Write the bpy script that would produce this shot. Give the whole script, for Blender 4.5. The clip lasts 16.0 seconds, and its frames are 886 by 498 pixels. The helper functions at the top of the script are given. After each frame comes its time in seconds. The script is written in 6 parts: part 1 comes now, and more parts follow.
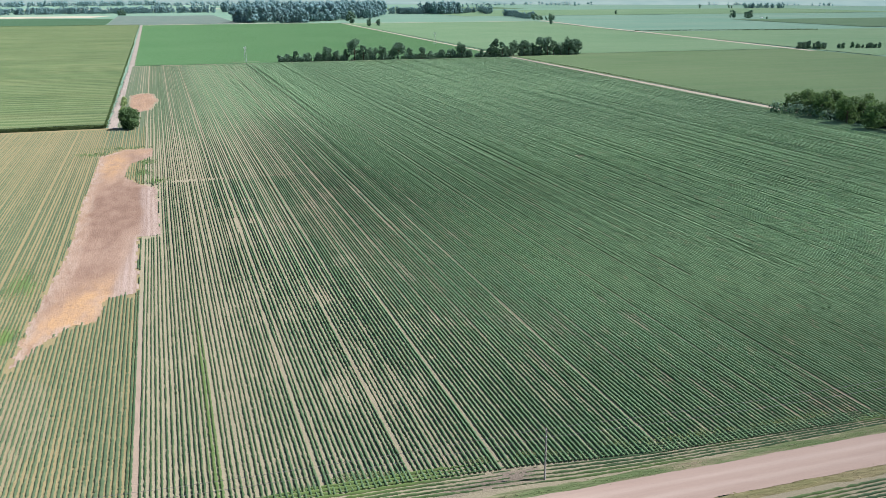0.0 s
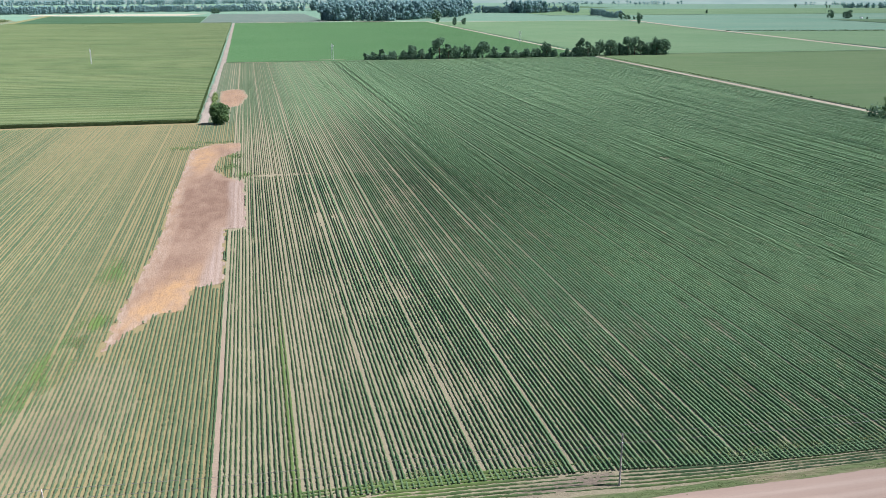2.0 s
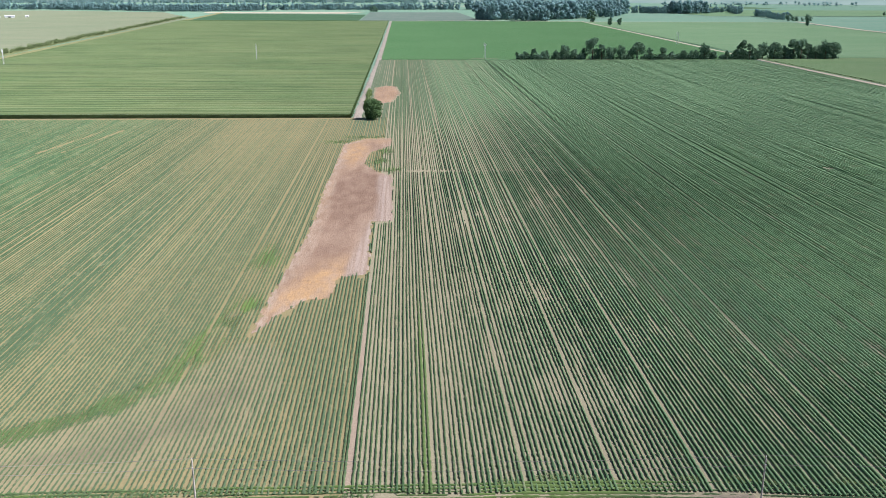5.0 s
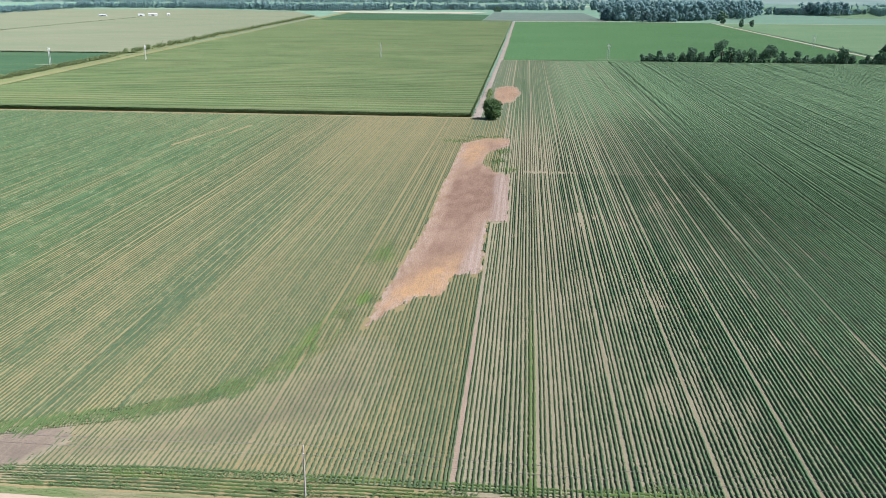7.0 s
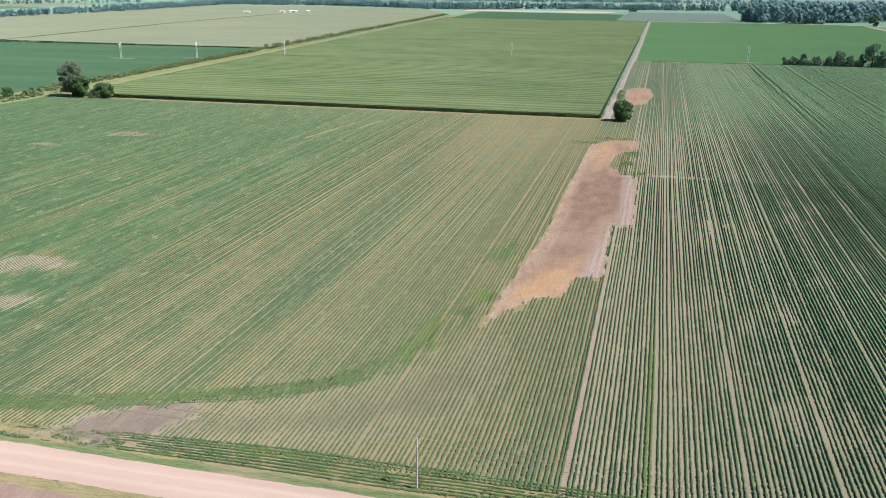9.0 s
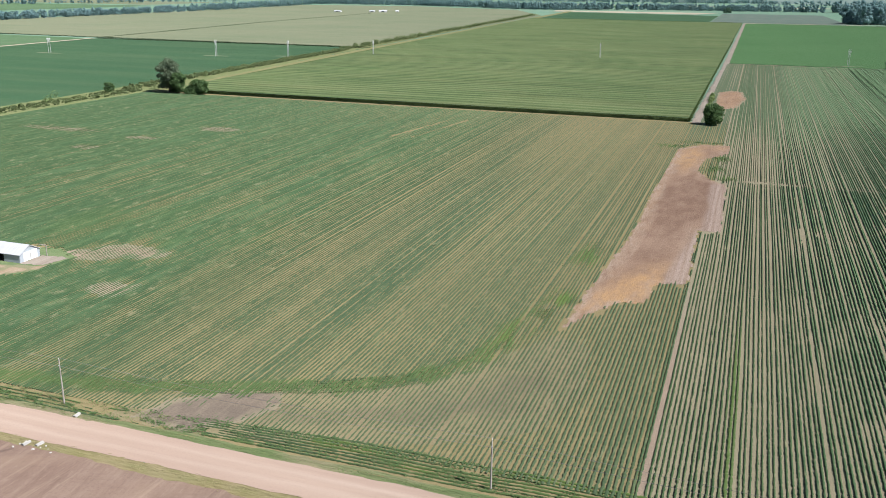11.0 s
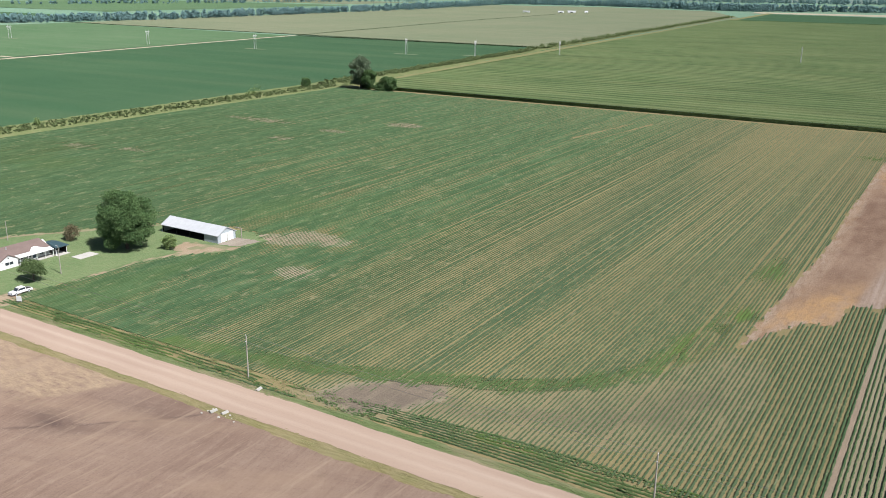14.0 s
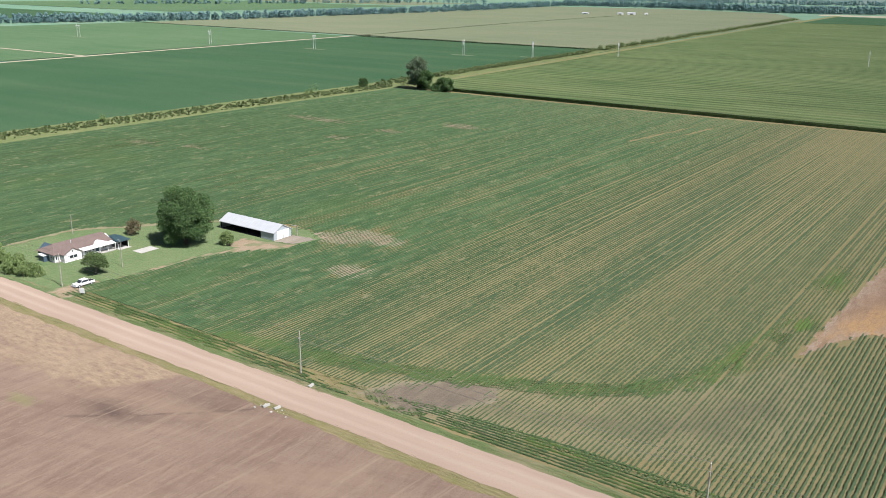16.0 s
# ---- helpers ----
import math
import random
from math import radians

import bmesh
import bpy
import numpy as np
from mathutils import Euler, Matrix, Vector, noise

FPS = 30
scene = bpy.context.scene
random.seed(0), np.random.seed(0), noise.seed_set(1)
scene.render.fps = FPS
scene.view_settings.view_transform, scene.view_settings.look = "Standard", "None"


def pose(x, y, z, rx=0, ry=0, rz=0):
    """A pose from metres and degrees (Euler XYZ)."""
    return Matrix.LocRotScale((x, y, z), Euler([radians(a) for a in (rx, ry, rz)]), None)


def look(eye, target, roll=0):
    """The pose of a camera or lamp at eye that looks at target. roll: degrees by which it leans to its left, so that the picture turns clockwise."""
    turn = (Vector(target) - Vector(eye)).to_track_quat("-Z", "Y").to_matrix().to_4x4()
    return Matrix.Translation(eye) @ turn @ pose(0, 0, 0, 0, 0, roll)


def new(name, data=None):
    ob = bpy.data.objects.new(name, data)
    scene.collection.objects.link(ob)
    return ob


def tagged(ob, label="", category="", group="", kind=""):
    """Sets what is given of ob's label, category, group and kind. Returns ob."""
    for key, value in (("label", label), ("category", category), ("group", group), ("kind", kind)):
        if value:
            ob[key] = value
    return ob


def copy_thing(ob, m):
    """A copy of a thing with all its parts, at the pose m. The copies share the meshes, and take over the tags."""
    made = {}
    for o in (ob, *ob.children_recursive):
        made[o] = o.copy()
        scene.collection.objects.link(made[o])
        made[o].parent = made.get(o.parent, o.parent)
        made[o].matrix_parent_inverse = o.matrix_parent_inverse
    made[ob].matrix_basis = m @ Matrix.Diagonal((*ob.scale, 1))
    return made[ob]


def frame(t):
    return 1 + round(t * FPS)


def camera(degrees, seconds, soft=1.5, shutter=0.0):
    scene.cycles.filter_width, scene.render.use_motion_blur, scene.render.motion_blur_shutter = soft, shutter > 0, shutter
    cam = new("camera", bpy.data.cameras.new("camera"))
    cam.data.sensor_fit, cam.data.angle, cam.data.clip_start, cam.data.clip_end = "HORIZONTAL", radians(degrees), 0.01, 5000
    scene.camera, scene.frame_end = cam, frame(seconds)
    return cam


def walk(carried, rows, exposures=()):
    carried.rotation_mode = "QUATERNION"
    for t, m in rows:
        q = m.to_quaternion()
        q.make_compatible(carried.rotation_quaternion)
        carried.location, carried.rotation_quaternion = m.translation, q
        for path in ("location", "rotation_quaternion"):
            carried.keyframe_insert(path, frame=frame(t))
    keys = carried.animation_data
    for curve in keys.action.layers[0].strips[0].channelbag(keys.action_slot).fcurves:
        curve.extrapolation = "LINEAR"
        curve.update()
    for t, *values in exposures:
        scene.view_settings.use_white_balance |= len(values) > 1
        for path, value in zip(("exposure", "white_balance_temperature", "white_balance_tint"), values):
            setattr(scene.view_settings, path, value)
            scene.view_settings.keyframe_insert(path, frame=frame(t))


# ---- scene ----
cam = camera(54.0, 16.0, soft=0.8)
EYE = (0.0, 0.0, 80.0)
# seconds, yaw, pitch, roll: the drone hangs in one place and turns to its left
TURNS = [
    (0, -17.776, -16.649, -0.025),
    (0.5, -16.117, -16.659, -0.073),
    (1, -14.915, -16.667, -0.047),
    (1.5, -13.795, -16.686, -0.019),
    (2, -12.332, -16.721, 0.007),
    (2.5, -10.589, -16.732, 0.010),
    (3, -8.794, -16.747, 0.036),
    (5.5, -0.698, -16.779, 0.159),
    (6, 1.466, -16.785, 0.156),
    (6.5, 3.529, -16.780, 0.270),
    (7, 5.253, -16.793, 0.277),
    (7.5, 6.952, -16.811, 0.307),
    (8, 9.224, -16.863, 0.392),
    (8.5, 11.590, -16.886, 0.468),
    (9, 13.619, -16.919, 0.538),
    (11.5, 20.827, -16.981, 0.597),
    (12, 22.900, -17.009, 0.565),
    (12.5, 25.315, -17.023, 0.632),
    (13, 27.428, -17.045, 0.647),
    (13.5, 29.632, -17.055, 0.667),
    (14, 31.151, -17.059, 0.654),
    (14.5, 32.420, -17.051, 0.660),
    (15, 33.418, -17.054, 0.712),
    (15.5, 34.057, -17.031, 0.699),
    (16, 34.812, -17.031, 0.753),
]
walk(cam, [(t, pose(*EYE, 90 + pitch, 0, yaw) @ pose(0, 0, 0, 0, 0, roll)) for t, yaw, pitch, roll in TURNS], [(0, 1.20, 6050, 14), (3, 1.12, 6050, 14), (5.5, 1.03, 6050, 14), (7, 0.98, 6050, 14), (9, 0.89, 6150, 14), (11.5, 0.64, 6330, 11), (13, 0.54, 6400, 10), (16, 0.52, 6380, 10)])

# ---- world and sun ----
SUN_AZ, SUN_EL = -12.0, 51.0      # degrees from +x towards +y, and above the ground
world = bpy.data.worlds.new("world")
scene.world = world
world.use_nodes = True
wn = world.node_tree.nodes
sky = wn.new("ShaderNodeTexSky")
sky.sky_type = "NISHITA"
sky.sun_disc = False
sky.sun_elevation = radians(SUN_EL)
sky.sun_rotation = radians(90 - SUN_AZ)
sky.dust_density = 1.0
wn["Background"].inputs["Strength"].default_value = 0.05
world.node_tree.links.new(sky.outputs[0], wn["Background"].inputs["Color"])
sun = new("sun", bpy.data.lights.new("sun", "SUN"))
sun.data.energy, sun.data.angle, sun.data.color = 5.0, radians(0.55), (1.0, 0.972, 0.94)
_az, _el = radians(SUN_AZ), radians(SUN_EL)
sun.matrix_world = look((0, 0, 300), (-300 * math.cos(_az) * math.cos(_el), -300 * math.sin(_az) * math.cos(_el), 300 - 300 * math.sin(_el)))


# ---- materials ----
class Nodes:
    """A small builder of node materials."""

    def __init__(self, name, rough=0.8, metal=0.0, spec=0.3):
        self.m = bpy.data.materials.new(name)
        self.m.use_nodes = True
        self.t = self.m.node_tree
        self.b = self.t.nodes["Principled BSDF"]
        self.b.inputs["Roughness"].default_value = rough
        self.b.inputs["Metallic"].default_value = metal
        self.b.inputs["Specular IOR Level"].default_value = spec
        # soil and leaves throw more light back towards the sun
        self.b.inputs["Diffuse Roughness"].default_value = 1.0 if rough >= 0.6 else 0.0
        self.xyz = self.t.nodes.new("ShaderNodeTexCoord").outputs["Object"]

    def link(self, a, b):
        self.t.links.new(a, b)

    def noise(self, scale, detail=4.0, stretch=(1, 1, 1), rough=0.55, lo=0.3, hi=0.7, turn=0.0):
        mp = self.t.nodes.new("ShaderNodeMapping")
        mp.inputs["Scale"].default_value = stretch
        if turn:
            mr = self.t.nodes.new("ShaderNodeMapping")
            mr.inputs["Rotation"].default_value = (0, 0, radians(turn))
            self.link(self.xyz, mr.inputs["Vector"])
            self.link(mr.outputs[0], mp.inputs["Vector"])
        else:
            self.link(self.xyz, mp.inputs["Vector"])
        n = self.t.nodes.new("ShaderNodeTexNoise")
        n.inputs["Scale"].default_value, n.inputs["Detail"].default_value, n.inputs["Roughness"].default_value = scale, detail, rough
        self.link(mp.outputs[0], n.inputs["Vector"])
        r = self.t.nodes.new("ShaderNodeMapRange")
        r.inputs["From Min"].default_value, r.inputs["From Max"].default_value = lo, hi
        self.link(n.outputs["Fac"], r.inputs["Value"])
        return r.outputs["Result"]

    def attr(self, name):
        a = self.t.nodes.new("ShaderNodeAttribute")
        a.attribute_name = name
        return a.outputs["Fac"]

    def math(self, op, a, b):
        n = self.t.nodes.new("ShaderNodeMath")
        n.operation = op
        for i, v in enumerate((a, b)):
            if isinstance(v, (int, float)):
                n.inputs[i].default_value = v
            else:
                self.link(v, n.inputs[i])
        n.use_clamp = op == "ADD"
        return n.outputs[0]

    def mix(self, fac, a, b, mode="MIX"):
        n = self.t.nodes.new("ShaderNodeMix")
        n.data_type, n.blend_type = "RGBA", mode
        for sock, v in ((n.inputs["Factor"], fac), (n.inputs["A"], a), (n.inputs["B"], b)):
            if isinstance(v, tuple):
                sock.default_value = v
            elif isinstance(v, (int, float)):
                sock.default_value = v
            else:
                self.link(v, sock)
        # the colour sockets share their names with other types: take those by type
        cols = [s for s in n.inputs if s.type == "RGBA"]
        facs = [s for s in n.inputs if s.type == "VALUE" and s.name == "Factor"]
        for sock, v in ((facs[0], fac), (cols[0], a), (cols[1], b)):
            for l in list(sock.links):
                self.t.links.remove(l)
            if isinstance(v, (tuple, int, float)):
                sock.default_value = v
            else:
                self.link(v, sock)
        return [s for s in n.outputs if s.type == "RGBA"][0]

    def bump(self, height, strength=0.3, dist=0.05):
        n = self.t.nodes.new("ShaderNodeBump")
        n.inputs["Strength"].default_value, n.inputs["Distance"].default_value = strength, dist
        self.link(height, n.inputs["Height"])
        self.link(n.outputs[0], self.b.inputs["Normal"])

    def done(self, colour, thin=0.0):
        if thin:
            # leaves let some of the light through
            tr = self.t.nodes.new("ShaderNodeBsdfTranslucent")
            mx = self.t.nodes.new("ShaderNodeMixShader")
            mx.inputs["Fac"].default_value = thin
            bright = self.mix(0.5, colour, (0.093, 0.139, 0.029, 1))
            self.link(bright, tr.inputs["Color"])
            self.link(self.b.outputs[0], mx.inputs[1])
            self.link(tr.outputs[0], mx.inputs[2])
            self.link(mx.outputs[0], self.t.nodes["Material Output"].inputs["Surface"])
        if isinstance(colour, tuple):
            self.b.inputs["Base Color"].default_value = colour
        else:
            self.link(colour, self.b.inputs["Base Color"])
        return self.m


def plain(name, a, b, scale=1.0, rough=0.7, metal=0.0, fine=8.0, amount=0.35, bump=0.1, stretch=(1, 1, 1), spec=0.3):
    """Two colours in soft stains, with a fine grain and relief."""
    n = Nodes(name, rough, metal, spec)
    c = n.mix(n.noise(scale, stretch=stretch), a, b)
    g = n.noise(scale * fine, 3, stretch)
    c = n.mix(n.math("MULTIPLY", g, amount), c, tuple(v * 0.55 for v in a[:3]) + (1.0,))
    n.bump(g, bump, 0.02)
    return n.done(c)


def soil_material(name, a, b, c, stretch=(1, 0.12, 1)):
    """Field soil: stains tens of metres wide, streaks along the tillage, clods."""
    n = Nodes(name, 0.95, 0.0, 0.1)
    col = n.mix(n.noise(0.03, 5), a, b)
    col = n.mix(n.math("MULTIPLY", n.noise(0.9, 3, stretch), 0.45), col, c)
    col = n.mix(n.math("MULTIPLY", n.noise(2.5, 4, lo=0.4, hi=0.75), 0.35), col, tuple(v * 0.6 for v in b[:3]) + (1.0,))
    n.bump(n.noise(3.0, 5), 0.5, 0.12)
    return n.done(col)


def crop_material(name, dark, light, dry, stretch=(1, 1, 1), big=0.015, streak=0.25, dry_amount=0.35):
    """A closed crop seen from far: wide stains, streaks along the rows, leaf grain."""
    n = Nodes(name, 0.85, 0.0, 0.04)
    col = n.mix(n.noise(big, 4), dark, light)
    col = n.mix(n.math("MULTIPLY", n.noise(streak, 4, stretch, lo=0.42, hi=0.72), dry_amount), col, dry)
    col = n.mix(n.math("MULTIPLY", n.noise(1.6, 4, stretch), 0.3), col, tuple(v * 0.55 for v in dark[:3]) + (1.0,))
    n.bump(n.noise(1.2, 5, stretch), 0.7, 0.4)
    return n.done(col)


def foliage(name, dark, light, scale=0.35, thin=0.3):
    n = Nodes(name, 0.65, 0.0, 0.08)
    rnd = n.t.nodes.new("ShaderNodeNewGeometry").outputs["Random Per Island"]
    col = n.mix(n.math("ADD", n.math("MULTIPLY", rnd, 0.55), n.math("MULTIPLY", n.noise(scale, 3), 0.45)), dark, light)
    return n.done(col, thin)


def row_plants():
    """Leaves of the row crop: poor plants are yellowish, strong ones deep green."""
    n = Nodes("row_crop_leaves", 0.7, 0.0, 0.10)
    col = n.mix(n.attr("vigour"), (0.068, 0.100, 0.041, 1), (0.023, 0.067, 0.028, 1))
    col = n.mix(n.math("MULTIPLY", n.noise(1.7, 3), 0.40), col, (0.067, 0.104, 0.049, 1))
    col = n.mix(n.math("MULTIPLY", n.noise(5.0, 2), 0.3), col, (0.017, 0.035, 0.014, 1))
    col = n.mix(n.math("MULTIPLY", n.attr("pale"), n.noise(0.05, 4, (1, 0.03, 1), lo=-0.6, hi=0.5)), col, (0.232, 0.362, 0.182, 1))
    col = n.mix(n.math("MULTIPLY", n.noise(0.60, 5, (1, 0.22, 1), rough=0.75, lo=0.50, hi=0.66), 0.46), col, (0.165, 0.195, 0.092, 1))
    col = n.mix(n.math("MULTIPLY", n.noise(0.45, 5, (1, 0.25, 1), rough=0.75, lo=0.50, hi=0.66), 0.46), col, (0.026, 0.062, 0.024, 1))
    col = n.mix(n.math("MULTIPLY", n.noise(0.28, 6, (1, 0.4, 1), rough=0.75, lo=0.57, hi=0.67), 0.60), col, (0.275, 0.250, 0.150, 1))
    col = n.mix(n.attr("lush"), col, (0.087, 0.131, 0.038, 1))
    col = n.mix(n.attr("thin"), col, (0.092, 0.116, 0.066, 1))
    return n.done(col, 0.06)


M_ROW = row_plants()
M_SOIL = soil_material("tan_field_soil", (0.223, 0.196, 0.128, 1), (0.189, 0.167, 0.109, 1), (0.261, 0.232, 0.158, 1))
def scar_material():
    """Bare reddish ground: smooth brown middle, ochre clay in places, wheel streaks, crusted pale rims."""
    n = Nodes("reddish_bare_soil", 0.95, 0.0, 0.1)
    col = n.mix(n.noise(0.07, 7, (1, 0.5, 1), rough=0.65, lo=0.38, hi=0.62), (0.177, 0.116, 0.081, 1), (0.232, 0.160, 0.114, 1))
    col = n.mix(n.math("MULTIPLY", n.noise(0.45, 6, (1, 0.06, 1), rough=0.7, lo=0.48, hi=0.68, turn=2), 0.55), col, (0.273, 0.197, 0.145, 1))
    col = n.mix(n.math("MULTIPLY", n.attr("brown"), n.noise(0.20, 6, (1, 0.5, 1), rough=0.6, lo=0.25, hi=0.60)), col, (0.152, 0.097, 0.068, 1))
    och = n.math("MULTIPLY", n.attr("ochre"), n.noise(0.22, 6, (1, 0.4, 1), rough=0.65, lo=0.30, hi=0.58))
    col = n.mix(och, col, (0.313, 0.197, 0.099, 1))
    old = n.math("MULTIPLY", n.attr("rows"), n.noise(1.0, 2, (1, 0.015, 1), rough=0.5, lo=0.35, hi=0.62))
    col = n.mix(n.math("MULTIPLY", n.attr("rows"), 0.7), col, (0.206, 0.154, 0.125, 1))
    col = n.mix(n.math("MULTIPLY", old, 0.7), col, (0.302, 0.241, 0.200, 1))
    rim = n.math("MULTIPLY", n.attr("rim"), n.noise(0.6, 6, (1, 0.20, 1), rough=0.7, lo=0.36, hi=0.62))
    col = n.mix(rim, col, (0.284, 0.223, 0.171, 1))
    col = n.mix(n.math("MULTIPLY", n.noise(1.3, 6, (1, 0.5, 1), rough=0.8, lo=0.60, hi=0.72), 0.75), col, (0.348, 0.273, 0.209, 1))
    col = n.mix(n.math("MULTIPLY", n.noise(1.1, 6, (1, 0.35, 1), rough=0.75, lo=0.50, hi=0.70), 0.55), col, (0.136, 0.092, 0.068, 1))
    n.bump(n.noise(2.0, 6), 0.7, 0.2)
    return n.done(col)


def ploughed_material():
    """Bare brown soil: tillage streaks, a damp hollow, straw left in one corner."""
    n = Nodes("ploughed_brown_soil", 0.95, 0.0, 0.1)
    col = n.mix(n.noise(0.05, 6, lo=0.35, hi=0.65), (0.158, 0.109, 0.085, 1), (0.190, 0.137, 0.107, 1))
    col = n.mix(n.math("MULTIPLY", n.noise(0.55, 6, (1, 0.07, 1), rough=0.7, lo=0.48, hi=0.70, turn=-8), 0.45), col, (0.232, 0.175, 0.137, 1))
    col = n.mix(n.math("MULTIPLY", n.noise(0.75, 6, (1, 0.10, 1), rough=0.7, lo=0.52, hi=0.75, turn=-8), 0.65), col, (0.113, 0.075, 0.059, 1))
    col = n.mix(n.math("MULTIPLY", n.noise(0.35, 5, (0.12, 1, 1), rough=0.65, lo=0.52, hi=0.72, turn=-14), 0.35), col, (0.136, 0.090, 0.071, 1))
    straw = n.math("MULTIPLY", n.attr("straw"), n.noise(0.9, 7, (0.35, 1, 1), rough=0.8, lo=0.36, hi=0.58))
    col = n.mix(straw, col, (0.275, 0.209, 0.142, 1))
    col = n.mix(n.math("MULTIPLY", n.attr("damp"), n.noise(0.45, 6, (0.6, 1.0, 1), rough=0.7, lo=0.15, hi=0.55)), col, (0.078, 0.055, 0.048, 1))
    col = n.mix(n.math("MULTIPLY", n.noise(2.6, 5, lo=0.5, hi=0.8), 0.55), col, (0.101, 0.068, 0.053, 1))
    col = n.mix(n.math("MULTIPLY", n.noise(1.3, 6, (1, 0.35, 1), rough=0.75, lo=0.55, hi=0.72, turn=-8), 0.55), col, (0.249, 0.191, 0.152, 1))
    col = n.mix(n.math("MULTIPLY", n.noise(0.16, 6, (1, 0.6, 1), rough=0.7, lo=0.50, hi=0.68), 0.35), col, (0.136, 0.093, 0.074, 1))
    col = n.mix(n.math("MULTIPLY", n.noise(0.06, 5, (0.5, 1.4, 1), rough=0.6, lo=0.50, hi=0.66, turn=-20), 0.45), col, (0.229, 0.165, 0.119, 1))
    col = n.mix(n.math("MULTIPLY", n.noise(0.09, 6, (0.45, 1.6, 1), rough=0.65, lo=0.54, hi=0.70, turn=-16), 0.5), col, (0.119, 0.080, 0.063, 1))
    col = n.mix(n.math("MULTIPLY", n.noise(0.8, 6, (1, 0.035, 1), rough=0.65, lo=0.54, hi=0.68, turn=4), 0.55), col, (0.244, 0.184, 0.138, 1))
    col = n.mix(n.attr("green"), col, (0.157, 0.160, 0.072, 1))
    n.bump(n.noise(1.8, 6, (1, 0.4, 1)), 0.4, 0.15)
    return n.done(col)


M_SOIL_WEST = soil_material("tan_soil_with_litter", (0.195, 0.162, 0.082, 1), (0.169, 0.141, 0.072, 1), (0.237, 0.197, 0.106, 1))
M_SCAR = scar_material()
def faded_soil(name, a, b, c, rim_to):
    """A stain in the soil that passes softly into the ground round it."""
    n = Nodes(name, 0.95, 0.0, 0.1)
    col = n.mix(n.noise(0.15, 5, lo=0.35, hi=0.65), a, b)
    col = n.mix(n.math("MULTIPLY", n.noise(0.9, 4, (1, 0.15, 1), lo=0.45, hi=0.7), 0.5), col, c)
    col = n.mix(n.math("MULTIPLY", n.noise(2.2, 4, lo=0.45, hi=0.7), 0.35), col, tuple(v * 0.6 for v in b[:3]) + (1.0,))
    col = n.mix(n.attr("rim"), col, rim_to)
    n.bump(n.noise(2.5, 5), 0.6, 0.15)
    return n.done(col)


M_GREY_SOIL = faded_soil("grey_brown_soil", (0.154, 0.125, 0.096, 1), (0.126, 0.103, 0.081, 1), (0.197, 0.161, 0.121, 1), (0.191, 0.165, 0.113, 1))
M_DAMP = faded_soil("greenish_grey_soil", (0.143, 0.120, 0.080, 1), (0.121, 0.103, 0.070, 1), (0.176, 0.147, 0.098, 1), (0.184, 0.156, 0.091, 1))
M_YARD_DIRT = faded_soil("worn_yard_dirt", (0.261, 0.206, 0.145, 1), (0.238, 0.177, 0.119, 1), (0.307, 0.255, 0.191, 1), (0.101, 0.139, 0.064, 1))
M_PINKSPOT = faded_soil("pinkish_thin_soil", (0.244, 0.184, 0.140, 1), (0.215, 0.165, 0.123, 1), (0.290, 0.223, 0.165, 1), (0.212, 0.187, 0.131, 1))
M_PLOUGHED = ploughed_material()
def road_material():
    """Packed gravel: two paler wheel tracks, long streaks, loose stones at the sides."""
    n = Nodes("pinkish_gravel_road", 0.95, 0.0, 0.1)
    col = n.mix(n.noise(0.05, 5, (0.4, 1, 1), lo=0.35, hi=0.65), (0.278, 0.206, 0.164, 1), (0.313, 0.238, 0.188, 1))
    col = n.mix(n.math("MULTIPLY", n.noise(0.8, 5, (0.03, 1, 1), rough=0.7, lo=0.45, hi=0.65), 0.4), col, (0.249, 0.183, 0.142, 1))
    track = n.math("MULTIPLY", n.attr("track"), n.noise(0.3, 4, (0.05, 1, 1), lo=0.2, hi=0.6))
    col = n.mix(track, col, (0.372, 0.299, 0.245, 1))
    col = n.mix(n.math("MULTIPLY", n.noise(4.0, 3, lo=0.5, hi=0.75), 0.25), col, (0.195, 0.145, 0.112, 1))
    n.bump(n.noise(4.0, 4), 0.15, 0.04)
    return n.done(col)


M_ROAD = road_material()
M_LANE = soil_material("pale_gravel_lane", (0.244, 0.206, 0.168, 1), (0.191, 0.162, 0.131, 1), (0.325, 0.290, 0.244, 1), (1, 0.05, 1))
M_TRACK = soil_material("pale_dirt_track", (0.348, 0.316, 0.229, 1), (0.307, 0.278, 0.203, 1), (0.383, 0.348, 0.267, 1), (1, 0.1, 1))
M_VERGE = crop_material("verge_grass", (0.087, 0.125, 0.051, 1), (0.131, 0.152, 0.072, 1), (0.232, 0.189, 0.125, 1), (0.2, 1, 1), 0.06, 0.35, 0.95)
M_VERGE_DRY = crop_material("dry_verge", (0.174, 0.154, 0.072, 1), (0.232, 0.189, 0.116, 1), (0.116, 0.131, 0.052, 1), (0.25, 1, 1), 0.12, 0.3, 0.6)
M_DRY_GRASS = crop_material("dry_yellow_grass", (0.148, 0.158, 0.068, 1), (0.194, 0.191, 0.093, 1), (0.232, 0.212, 0.119, 1), (1, 0.15, 1), 0.03, 0.3, 0.6)
M_BANK = crop_material("ditch_bank_grass", (0.113, 0.148, 0.058, 1), (0.160, 0.183, 0.080, 1), (0.215, 0.200, 0.113, 1), (1, 0.3, 1), 0.05, 0.3, 0.6)
